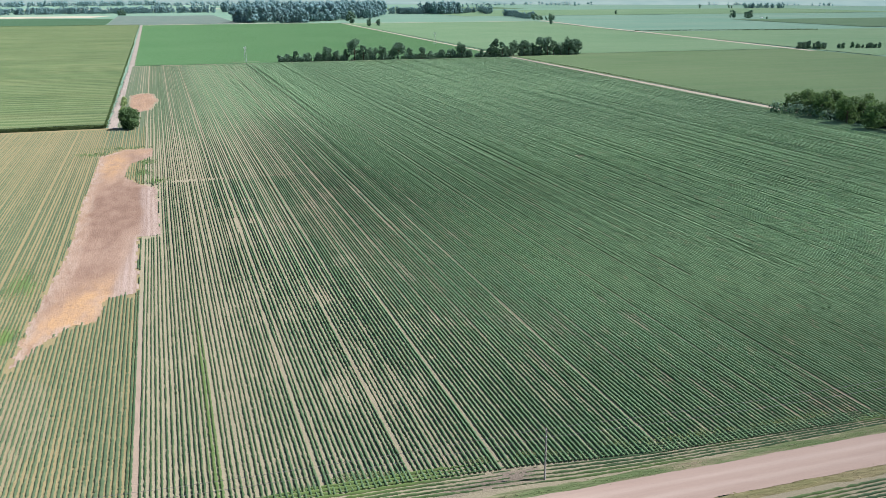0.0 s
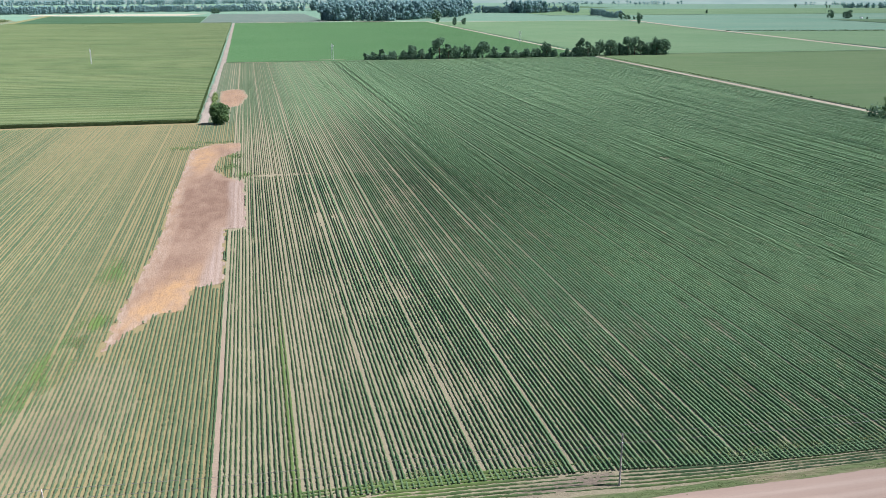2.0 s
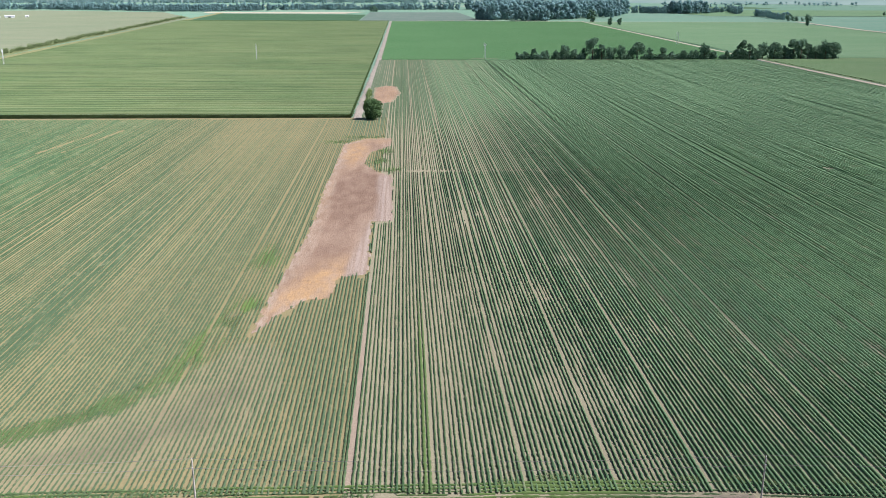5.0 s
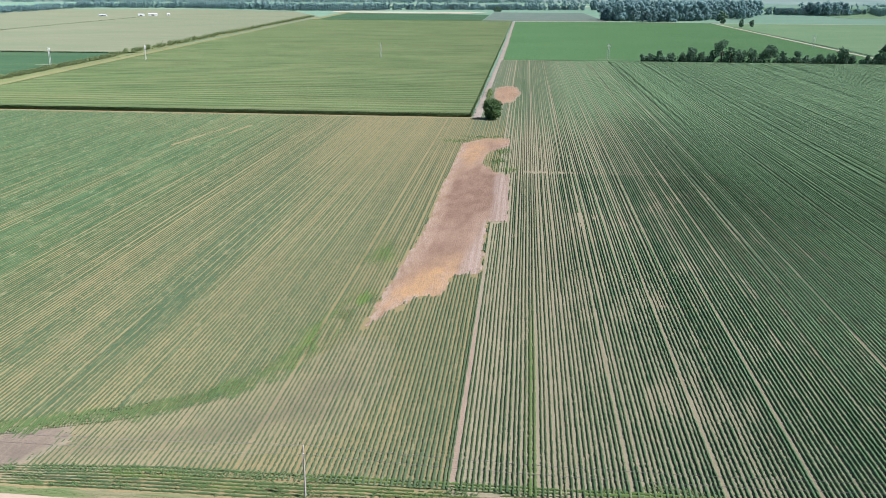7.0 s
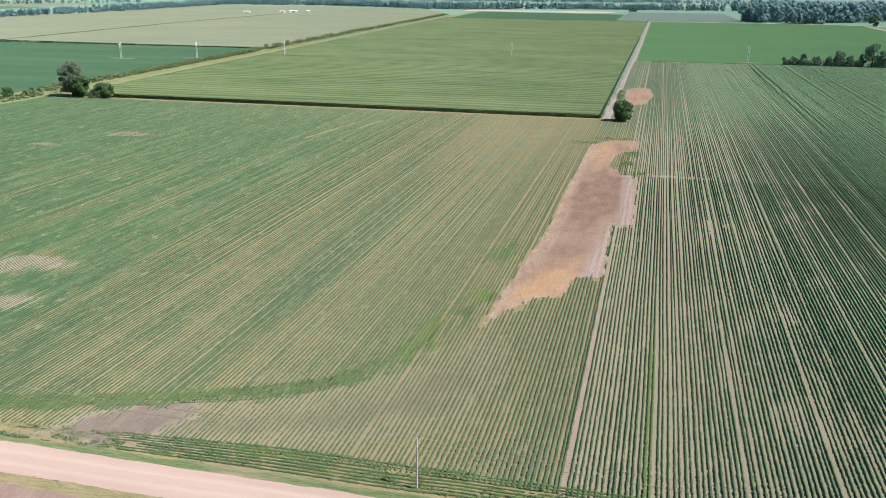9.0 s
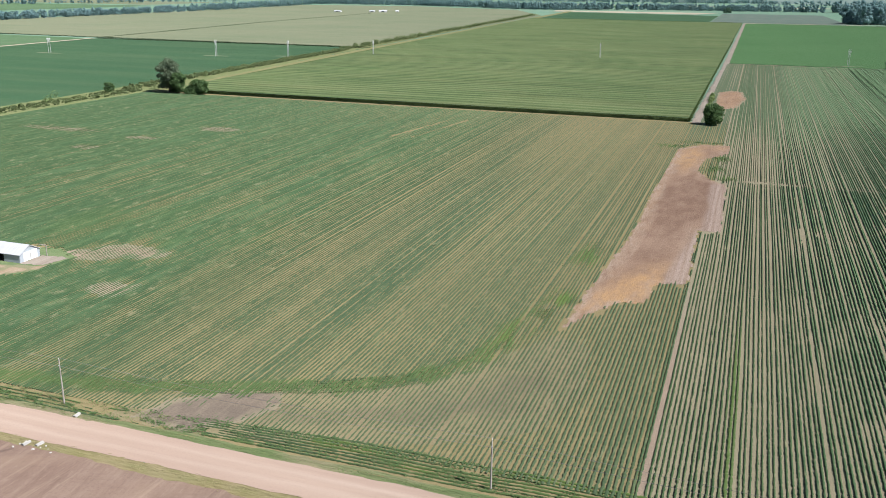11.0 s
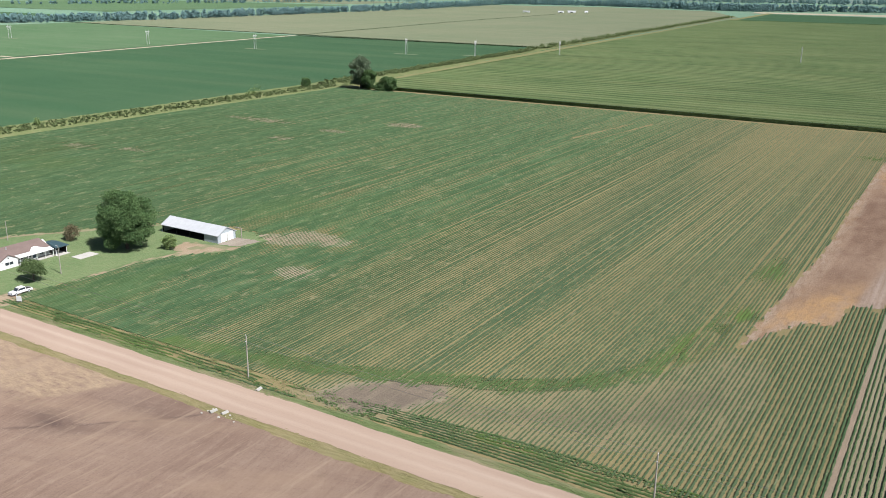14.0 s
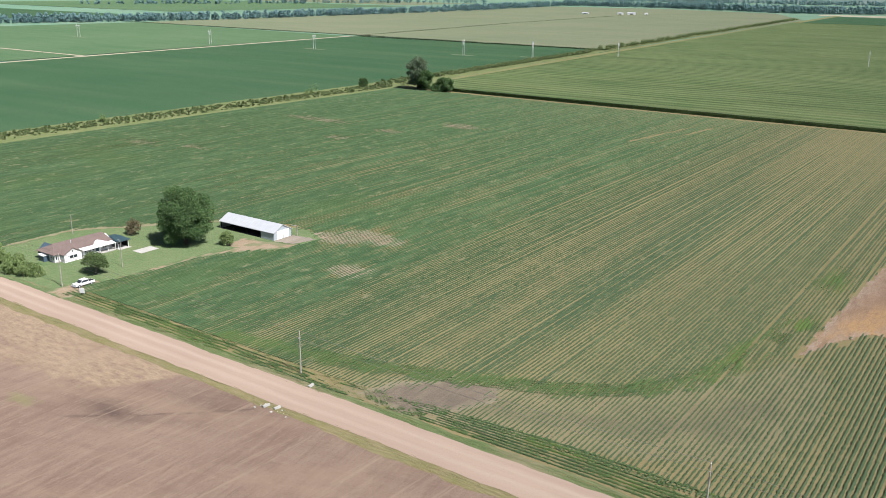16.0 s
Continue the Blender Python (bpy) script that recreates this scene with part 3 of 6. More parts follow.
    # a thin ragged line across the rows where the drill was lifted
    v = v - 0.26 * np.exp(-((y - 388.0) / 2.0) ** 2) * step(-6, 2, x) * (1 - step(45, 75, x)) * step(0.15, 0.5, value_noise(x / 5.0, y / 9.0, 29))
    v = np.maximum(v, 0.16)
    weeds = np.exp(-((x - 3.3) / 1.0) ** 2) * (1 - step(185, 230, y))
    for wx, wy, rx, ry in WEEDS:
        weeds = weeds + 1.1 * np.exp(-((x - wx) / rx) ** 2 - ((y - wy) / ry) ** 2) * step(0.25, 0.6, value_noise(x / 1.6, y / 9.0, 20))
    lush = 0.60 * band * (0.5 + 0.5 * (1 - step(172, 205, y))) + 0.22 * step(0.55, 0.8, blot) * (x < -140) * (1 - step(220, 300, y)) + 0.78 * weeds
    v = np.maximum(v, 0.7 * np.clip(weeds, 0, 1))
    v = np.where((np.abs(y - 471) < 34) & ((np.abs(x + 177.5 - 0.15 * (y - 471)) < 0.8) | (np.abs(x + 167.5 - 0.13 * (y - 465)) < 0.8)), 0.1 * v, v)
    v = np.where((np.abs(y - 219) < 13) & (np.abs(x - 142) < 0.5), 0.3 * v, v)
    v = np.where((np.abs(y - 387) < 1.6) & (x > -5) & (x < 112 - 30 * value_noise(x / 3.0, y / 3.0, 25)), 0.6 * v, v)
    return v, np.clip(lush, 0, 1)


def bare(x, y):
    """Where nothing grows."""
    jx = x + 1.5 * (value_noise(x / 2.0, y / 6.0, 11) - 0.5)
    jy = y + 9.0 * (value_noise(x / 1.1, y / 9.0, 12) - 0.5)
    return inside(jx, jy, SCAR) | inside(jx, jy, SCAR_SMALL) | (inside(jx, jy, GREY) & (edge_distance(jx, jy, GREY) > 1.0 + 4.5 * value_noise(x / 1.0, y / 4.0, 13))) | inside(jx, jy, YARD)


ROW = 0.9688
TRAM = {-10.1, 4.5, 19.8, 35.1, 50.6, 68.5, 80.9, 92.4, 98.2} | {112.6 + 15.5 * k for k in range(19)}


def row_mesh(x0, ys, cross=5, along="y", centre=None):
    """One crop row: an uneven ridge of leaves that breaks off where the plants are missing."""
    n = len(ys)
    rng = np.random.default_rng(int(abs(x0) * 977) + n)
    px, py = (np.full(n, x0), ys) if along == "y" else (ys, centre)
    if along == "y":
        v, lush = vigour(px, py)
    else:
        v = np.clip(0.20 + 0.26 * step(5, 40, px) + 0.45 * value_noise(px / 22.0, py / 1.2, 41) + 0.2 * np.exp(-((px + 62) / 20.0) ** 2) - 0.34 * np.exp(-((px - 52) / 8.0) ** 2) + 0.25 * np.exp(-((px - 28) / 13.0) ** 4) * step(122, 125, py) - 0.5 * np.exp(-((px + 99) / 9.0) ** 2) - 0.25 * (value_noise(px / 2.5, py / 1.0, 43) > 0.7) - 0.02 * step(35, 75, px), 0.14, 1)
        lush = (0.8 * step(0.5, 0.9, value_noise(px / 16.0, py / 3.0, 42)) + 0.8 * np.exp(-((px + 12) / 42.0) ** 2) + 0.7 * np.exp(-((px - 28) / 14.0) ** 4) * step(122, 125, py)) * step(0.15, 0.4, v)
    gap = rng.random(n)
    calm = {5: 1.0, 4: 0.5 if x0 > LANE_X else 0.25, 3: 0.1}[cross] * (0.45 if x0 > 140 else 0.55 if x0 > 45 else 1.0 if x0 > -118 else 0.45)
    open_soil = np.maximum(step(270, 175, py), 0.8 * step(450, 250, py) * step(25, 50, px)) * step(-8, 8, px) * (1 - 0.8 * step(150, 260, px)) * (along == "y")          # near the road the soil shows between the rows
    tall = (0.5 * step(-14, 6, px) + 0.5 * step(32, 75, px)) * (1 - (0.80 - 0.18 * (1 - step(36, 52, px))) * open_soil) * (along == "y")          # the eastern stand is the taller one
    w = (0.12 + 0.46 * v) * (1 - 0.13 * tall * (1 - step(60, 120, px)) + 0.10 * step(110, 260, px) + 0.5 * lush) * (1 + calm * rng.uniform(-0.32, 0.25, n))
    w = w * (1 - 0.10 * open_soil * step(18, 36, px) * (1 - 1.6 * step(50, 90, px)) + 0.09 * open_soil * (1 - step(16, 34, px)) + 0.11 * step(200, 290, py) * step(2, 14, px) * (1 - step(40, 60, px)) * (along == "y"))
    w = w * (1 + 0.24 * (px < -11) * step(-150, -110, px) * (1 - step(280, 450, py)) * (along == "y"))
    if along == "x":
        w = (0.95 - 0.2 * step(20, 60, px)) * w
    if along == "y" and x0 > LANE_X:
        # far off the plants of neighbouring rows touch, but for the wheel tracks
        shut = (0.5 if x0 < 132 else 0.80) if np.min(np.abs(x0 - np.array(sorted(TRAM)))) < 1.0 else 0.86 - 0.04 * (x0 > 60)
        shut = shut + 0.10 * (shut > 0.7) * (1 - float(step(45, 150, x0)))
        w = w + (shut - w) * step(410, 660, py)
    h = (0.12 + 0.23 * v + 0.56 * v * tall) * (1 - 0.15 * step(120, 280, px)) * (1 - 0.42 * step(350, 520, py) * (along == "y")) * (1 - 0.35 * step(500, 700, py) * (1 - step(45, 150, px))) * (1 + calm * rng.uniform(-0.25, 0.2, n))
    h = h * (1 + (along == "y") * 0.75 * step(190, 330, py) * (value_noise(np.full(n, round(x0 / ROW) * 1.0), py / 200.0, 58) - 0.5))
    ok = ~bare(px, py) & (v > 0.08 + (0.0 if cross == 3 else 0.14 if x0 > -118 else 0.05) * gap)
    thin = (gap < 0.22 * (1 - v) ** 1.5) & (cross == 5) & (px > -118)
    w, h = np.where(thin, 0.45 * w, w), np.where(thin, 0.5 * h, h)
    c = (x0 if centre is None else centre) + (along == "y") * ((0.22 + 0.48 * step(190, 330, py)) * (0.3 if np.min(np.abs(x0 - np.array(sorted(TRAM)))) < 1.25 else 1.0) * (value_noise(np.full(n, round(x0 / ROW) * 1.0), py / 300.0, 49) - 0.5) + 0.16 * (value_noise(np.full(n, np.floor(x0 / ROW / 8) + 0.001), py / 45.0, 50) - 0.5)) + (rng.uniform(-0.06, 0.06, n) if cross == 5 else np.zeros(n))
    t = min(TRAM, key=lambda k: abs(x0 - k))
    if along == "y" and abs(x0 - t) < 1.25 and 0 < x0 < 60:
        c = c - 0.16 * (x0 - t) * step(190, 280, py)          # the tracks close up away from the road
    if cross > 3:
        us, zs = np.array([-0.5, -0.40, 0.0, 0.40, 0.5]), np.array([0.02, 0.82, 1.0, 0.82, 0.02])
    else:
        us, zs = np.array([-0.5, -0.27, 0.27, 0.5]), np.array([0.02, 0.95, 0.95, 0.02])
    k = len(us)
    side = c[:, None] + us[None] * w[:, None] * (1 + calm * rng.uniform(-0.15, 0.15, (n, k)))
    up = 0.03 + zs[None] * h[:, None] * (1 + calm * rng.uniform(-0.15, 0.15, (n, k)))
    run = ys[:, None] + (rng.uniform(-0.1, 0.1, (n, k)) if cross == 5 else np.zeros((n, k)))
    co = np.stack([side, run, up], -1) if along == "y" else np.stack([run, side, up], -1)
    i = np.arange(n - 1)[:, None] * k + np.arange(k - 1)[None]
    q = np.stack([i, i + 1, i + k + 1, i + k], -1)
    q = q[ok[:-1] & ok[1:]].reshape(-1, 4)
    # rows beside far wheel tracks get darker leaves for the shade in them
    rut_shade = np.min(np.abs(x0 - np.array(sorted(TRAM)))) < 0.8 and x0 > 132 and along == "y"
    east = 0.34 * step(2, 36, px) + 0.12 * step(34, 80, px) * step(330, 420, py) + 0.16 * step(30, 60, px) * step(330, 220, py) + 0.40 * step(60, 220, px)
    east = east * (1 - 0.30 * step(350, 560, py) * step(90, 180, px)) * (1 - 0.28 * step(14, 44, px) * (1 - step(60, 110, px)) * step(215, 300, py) * step(389, 386, py))
    west = step(-120, -165, px) * (0.09 + 0.08 * step(0.4, 0.8, value_noise(px / 2.0, py / 16.0, 48)))
    pale = (along == "y") * step(0.2, 0.55, v) * (0.75 if rut_shade else 1.0) * np.where(px > -10, east * (1 - (0.42 - 0.32 * step(40, 75, px) * step(150, 200, py)) * open_soil) + 0.02 * step(40, 80, px) * open_soil, west)
    thin_far = 0.50 * step(400, 640, py) * (px > LANE_X) * (1 - step(15, 110, px)) * (along == "y") * (0.35 + 0.5 * value_noise(px / 4.5, py / 400.0, 46) + 0.7 * value_noise(px / 1.9, py / 300.0, 47))
    thin_far = thin_far + step(-9, -14, px) * (0.42 - 0.37 * step(-95, -165, px)) * (1 - lush)
    return co.reshape(-1, 3), q, np.repeat(v, k), np.repeat(lush, k), np.repeat(np.clip(pale, 0, 1), k), np.repeat(np.clip(thin_far, 0, 1), k)


def joined(name, pieces):
    """Several rows in one mesh."""
    base, quads = 0, []
    for p in pieces:
        quads.append(p[1] + base)
        base += len(p[0])
    col = [np.concatenate([p[i] for p in pieces]) for i in (0, 2, 3, 4, 5)]
    return mesh_np(name, col[0], np.concatenate(quads), M_ROW, (("vigour", col[1]), ("lush", col[2]), ("pale", col[3]), ("thin", col[4])))


# ---- large structure ----
def disc(name, radius, z, material, label):
    bm = bmesh.new()
    bmesh.ops.create_circle(bm, cap_ends=True, segments=96, radius=radius, matrix=Matrix.Translation((0, 0, z)))
    return tagged(part(name, bm, material), label, "ground", kind="structure")


def backdrop():
    """A glowing ring with hazy horizon land painted on, far behind everything."""
    n = Nodes("painted_haze_glow", 1.0, 0.0, 0.0)
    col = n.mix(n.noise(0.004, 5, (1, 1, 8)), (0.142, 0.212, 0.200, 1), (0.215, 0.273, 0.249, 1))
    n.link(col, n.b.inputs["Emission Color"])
    # the ring glows so that its painted haze stays even
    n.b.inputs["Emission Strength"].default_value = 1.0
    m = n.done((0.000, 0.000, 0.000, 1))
    k = 96
    a = np.arange(k) * 2 * np.pi / k
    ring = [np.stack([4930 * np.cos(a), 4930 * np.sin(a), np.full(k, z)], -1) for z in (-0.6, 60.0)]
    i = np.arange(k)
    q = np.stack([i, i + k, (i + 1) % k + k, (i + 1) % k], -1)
    return tagged(new("backdrop", mesh_np("backdrop", np.concatenate(ring), q, m)), "glowing ring painted as hazy blue-green land at the horizon", "backdrop", kind="structure")


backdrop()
disc("ground", 4950, -0.60, M_HAZED, "flat green farmland reaching the horizon")
sheet("field_near", [(-10.6, 118.4), (10, 117.8), (75, 116.0), (EAST_X - 2, 116.0), (EAST_X - 2, FAR_Y), (LANE_X + 3, FAR_Y), (LANE_X + 3, CORN_Y - 2), (-10.6, CORN_Y - 2)], 0.0, M_SOIL, "tan soil of the row crop field")
sheet("field_middle", [(DITCH_X + 15, 119.4), (-60, 119.4), (-10.6, 118.4), (-10.6, CORN_Y + 1), (DITCH_X + 15, CORN_Y + 1)], 0.0, M_SOIL_WEST, "tan soil with dry litter under thin crop rows")
sheet("field_east_low", [(-30, -200), (700, -200), (700, 103.2), (75, 103.2), (10, 104.8), (-30, 106)], 0.0, M_SOIL, "tan soil of the crop field south of the road")
def straw_left(x, y, d):
    """Where the stubble was not turned under."""
    j = 5.0 * (value_noise(x / 6.0, y / 4.0, 91) - 0.5) + 2.5 * (value_noise(x / 1.6, y / 1.2, 92) - 0.5)
    edge = np.interp(x, [-300, -177, -150, -140], [82, 87, 91.5, 108])
    return np.clip(step(-1.5, 2.5, y + j - edge) - 0.7 * np.exp(-((y - 94.5 - 0.02 * x - 3.0) / 1.2) ** 2) * step(-165, -185, x), 0, 1)


def damp_soil(x, y, d):
    """A dark hollow with a thin drain running from it to the culvert."""
    j = value_noise(x / 3.0, y / 2.0, 93) - 0.5
    hollow = np.exp(-(((x + 138.0) / 7.5) ** 2 + ((y - 88.6 + 3 * j) / 3.4) ** 2))
    drain = 0.9 * np.exp(-((y - np.interp(x, [-144, -130, -117], [81.5, 92.6, 104.4]) + 1.2 * j) / 0.42) ** 2) * step(-146, -142, x) * step(-116, -118, x)
    wet = 0.45 * np.exp(-(((x + 126) / 12.0) ** 2 + ((y - 99.5) / 5.0) ** 2))
    return np.clip(hollow + drain + wet, 0, 1)


def weedy_soil(x, y, d):
    """A small patch of weeds in the bare soil."""
    j = value_noise(x / 1.5, y / 1.0, 94) + value_noise(x / 0.5, y / 0.4, 95) - 1.0
    return 0.5 * step(0.25, 0.75, np.exp(-(((x + 157.5) / 4.5) ** 2 + ((y - 80.5) / 1.6) ** 2)) + 0.45 * j)


patch("field_ploughed", [(-262, 52), (-30, 52), (-30, 106.5), (-52, 108.6), (-262, 108.6)], -0.02, 0.8, M_PLOUGHED, "bare ploughed brown soil south of the road", "field", (("straw", straw_left), ("damp", damp_soil), ("green", weedy_soil)), 0.06, 0.5)
sheet("field_ploughed_rest", [(-900, -200), (-30, -200), (-30, 53), (-900, 53)], -0.05, M_PLOUGHED, "bare brown soil behind the flight", "field")
sheet("field_ploughed_side", [(-900, 53), (-260, 53), (-260, 107.5), (-900, 107.5)], -0.05, M_PLOUGHED, "bare brown soil beyond the house", "field")


def strip(name, x0, x1, off0, off1, z, material, label, category, rag=0.25, seed=3, profile=(0, 0, 0, 0, 0, 0, 0)):
    """A band of ground along the road."""
    xs = np.arange(x0, x1 + 1, 1.5)
    rng = np.random.default_rng(seed)
    fr = np.linspace(0, 1, len(profile))
    yc = road_y(xs)
    j0, j1 = rag * (value_noise(xs / 2.5, xs * 0, seed) + value_noise(xs / 9, xs * 0, seed + 1) - 1), rag * (value_noise(xs / 2.5, xs * 0, seed + 2) + value_noise(xs / 9, xs * 0, seed + 4) - 1)
    lo, hi = yc + off0 + j0, yc + off1 + j1
    y = lo[:, None] + (hi - lo)[:, None] * fr[None]
    zz = z + np.array(profile)[None] + 0.02 * rng.standard_normal(y.shape)
    co = np.stack([np.broadcast_to(xs[:, None], y.shape), y, zz + 0 * y], -1).reshape(-1, 3)
    k = len(fr)
    i = np.arange(len(xs) - 1)[:, None] * k + np.arange(k - 1)[None]
    q = np.stack([i, i + k, i + k + 1, i + 1], -1).reshape(-1, 4)
    tr = 0.6 * np.exp(-((np.abs(2 * fr - 1) - 0.36) / 0.16) ** 2)
    return tagged(new(name, mesh_np(name, co, q, material, (("track", np.broadcast_to(tr[None], y.shape)),))), label, category, kind="structure")


for lo, hi, seed, m in ((4.0, 6.9, 3, M_VERGE), (-7.2, -3.9, 13, M_VERGE_DRY)):
    strip("verge", -700, 700, lo, hi, 0.06, m, "patchy grass verge and ditch beside the gravel road", "verge", 0.9, seed, (-0.12, 0.02, -0.06, -0.10, -0.05, 0.03, 0.03) if lo > 0 else (-0.15, 0.02, 0.03, 0.0, -0.03, 0.0, 0.03))
strip("road", -700, 700, -4.5, 4.6, 0.10, M_ROAD, "straight pinkish gravel farm road", "road", 0.35, 8, [0.07 * (1 - (2 * i / 20 - 1) ** 2) for i in range(21)])
RIM = ("rim", lambda x, y, d: step(5.5, 0.3, d + 3.0 * (value_noise(x / 2.0, y / 6.0, 75) - 0.5)) * (0.4 + 0.6 * (x < -24)))
OCHRE = ("ochre", lambda x, y, d: np.clip(1.5 * np.exp(-(((x + 26.5 + 0.30 * (225 - y)) / 7.0) ** 2 + ((y - 229) / 22.0) ** 2)) + 1.1 * np.exp(-(((x + 25) / 6.5) ** 2 + ((y - 436) / 30.0) ** 2)) + 0.5 * np.exp(-(((x + 12) / 7.0) ** 2 + ((y - 470) / 9.0) ** 2)) + 0.3 * np.exp(-(((x + 32) / 2.5) ** 2 + ((y - 340) / 70.0) ** 2)), 0, 1))
BROWN = ("brown", lambda x, y, d: np.clip(step(1.15, 0.75, np.hypot((x + 19.5 + 0.05 * (345 - y)) / 11.5, (y - 340) / 56.0) + 0.5 * (value_noise(x / 3.5, y / 12.0, 77) - 0.5)) + 0.8 * np.exp(-(((x + 25 - 0.10 * (y - 262)) / 5.0) ** 2 + ((y - 262) / 22.0) ** 2)) + 0.9 * np.exp(-((x - np.interp(y, [190, 215, 235, 262], [-36.5, -35.5, -34.8, -34.0])) / 1.6) ** 2) * step(270, 240, y), 0, 1))
OLD_ROWS = ("rows", lambda x, y, d: np.clip(step(-12.5, -10.0, x + 2.5 * (value_noise(x / 9.0, y / 16.0, 84) - 0.5)) * step(294, 300, y) * step(384, 374, y) + step(-2.5, 1.0, x + 17.5 - 0.10 * (y - 240) + 2.5 * (value_noise(x / 9.0, y / 12.0, 85) - 0.5)) * step(305, 298, y), 0, 1))
patch("field_bare", SCAR, 0.06, 0.7, M_SCAR, "reddish bare soil scar among the crop rows", "bare patch", (RIM, OCHRE, BROWN, OLD_ROWS), 0.10)
patch("field_bare_small", SCAR_SMALL, 0.06, 1.2, M_SCAR, "small reddish bare patch beside the lane", "bare patch", (RIM, ("ochre", lambda x, y, d: 0.35 + 0 * x)), 0.08, 3.0)
patch("field_bare_grey", GREY, 0.06, 0.6, M_GREY_SOIL, "grey-brown bare hollow near the road", "bare patch", (("rim", lambda x, y, d: step(3.2, 0.2, d + 2.4 * (value_noise(x / 1.5, y / 2.5, 76) - 0.5))),), 0.10, 1.0)
patch("field_worn", [(33, 120.4), (47, 123.2), (53, 124.6), (58, 123.0), (56, 119.6), (46, 118.2), (36, 118.0)], 0.03, 0.5, M_GREY_SOIL, "pinkish brown worn ground by the power pole", "bare patch", (("rim", lambda x, y, d: np.clip(0.1 + step(2.0, 0.2, d + 1.6 * (value_noise(x / 1.5, y / 1.5, 83) - 0.5)), 0, 1)),), 0.04, 1.0)
patch("field_damp", [(-112, 120), (-92, 119.6), (-72, 123), (-48, 131), (-31, 143), (-25, 162), (-28, 186), (-38, 192), (-47, 174), (-56, 160), (-70, 149), (-84, 146), (-98, 140), (-108, 128)], 0.03, 0.8, M_DAMP, "greyish damp soil under thin crop rows", "field", (("rim", lambda x, y, d: np.clip(0.25 + step(17.0, 0.5, d + 8.0 * (value_noise(x / 5.0, y / 4.0, 78) - 0.5)), 0, 1)),), 0.03, 1.0)
sheet("lawn", YARD, 0.05, M_LAWN, "mown green lawn round the farmhouse", "lawn", 0.5, 9)

# lanes
sheet("lane_middle", [(LANE_X - 2.6, CORN_Y - 3), (LANE_X + 3.2, CORN_Y - 3), (LANE_X + 4.0, 760), (LANE_X + 4.5, 980), (LANE_X + 2.5, NORTH_Y), (LANE_X - 2.5, NORTH_Y), (LANE_X - 0.8, 980)], 0.06, M_LANE, "pale gravel farm lane between two fields", "lane", 1.1)
sheet("lane_east", [(EAST_X - 4, 470), (EAST_X + 3, 470), (EAST_X + 8, FAR_Y), (EAST_X + 3, FAR_Y)], 0.08, M_TRACK, "pale dirt track along the field", "lane", 0.5)
sheet("lane_north", [(412, FAR_Y + 40), (418, FAR_Y + 40), (440, NORTH_Y), (432, NORTH_Y)], 0.10, M_TRACK, "pale dirt track between far fields", "lane", 0.5)
sheet("lane_far_east", [(836, 990), (848, 990), (867, 1161), (885, 1325), (909, 1557), (924, 1776), (980, 2180), (964, 2180), (909, 1776), (895, 1557), (871, 1325), (853, 1161)], 0.12, M_TRACK, "pale dirt track across the far fields", "lane", 0.5)
sheet("lane_west", [(-843, 380), (-836, 380), (-858, 620), (-896, 1046), (-905, 1046), (-865, 600)], 0.12, M_TRACK, "pale dirt track between western fields", "lane", 0.5)
sheet("lane_far_west", [(-1500, 552), (-1500, 557), (-862, 562), (-862, 556)], 0.12, M_TRACK, "pale dirt track branching westwards", "lane", 0.5)

# fields further off
sheet("field_bright", [(LANE_X + 3, FAR_Y + 4), (424, FAR_Y + 4), (436, NORTH_Y), (LANE_X + 3, NORTH_Y)], 0.02, M_BRIGHT, "even bright green crop field beyond the hedge")
sheet("field_olive", [(EAST_X + 6, 300), (860, 300), (852, 1040), (EAST_X + 10, 1040)], 0.03, M_OLIVE, "olive green crop field beside the track")
sheet("field_north_east", [(430, 1044), (852, 1044), (885, 1540), (940, 2150), (440, 2150)], 0.03, M_EAST, "mid green crop field far off")
sheet("field_far_east", [(862, 900), (2600, 900), (2600, 1515), (900, 1545)], 0.03, M_EAST, "green crop field beyond the far track")
sheet("field_deep", [(-890, 1046), (-465, 1052), (-462, 150), (-830, 150), (-865, 600)], 0.03, M_DEEP, "deep green crop field beyond the ditch")
sheet("field_west", [(-870, 563), (-1500, 557), (-1470, 1080), (-905, 1040)], 0.03, M_MID, "green crop field beyond the western track")
sheet("field_west_low", [(-845, 100), (-1560, 100), (-1500, 550), (-868, 555)], 0.03, M_MID, "green crop field west of the track")
sheet("field_tan", [(-1470, 1084), (-480, 1056), (-560, 2400), (-760, 2900), (-1200, 3100), (-1600, 3000), (-1500, 2000)], 0.03, M_TANFIELD, "greyish tan ripening crop field round a far farm")
sheet("grass_strip", [(-429, CORN_Y - 4), (-414, CORN_Y - 4), (-420, 700), (-440, 1000), (-500, 1800), (-560, 2850), (-580, 2850), (-520, 1800), (-468, 1000)], 0.06, M_DRY_GRASS, "strip of dry yellowish grass beside the ditch", "grass", 1.5)
sheet("ditch_bank", [(-462, 120), (-428, 120), (-428, CORN_Y), (-470, 1000), (-590, 2500), (-610, 2500), (-496, 1000), (-464, CORN_Y)], 0.04, M_BANK, "overgrown grassy bank of the ditch", "grass", 1.5)


patch("field_wheel_track", [(-11.1, 126), (-9.1, 126), (-9.35, 238), (-10.85, 238)], 0.02, 0.35, M_PINKSPOT, "pinkish bare wheel track between the rows", "track", (("rim", lambda x, y, d: np.clip(0.8 * step(170, 240, y) + 0.3 * value_noise(x / 0.5, y / 9.0, 87), 0, 1)),), 0.03, 0.3)
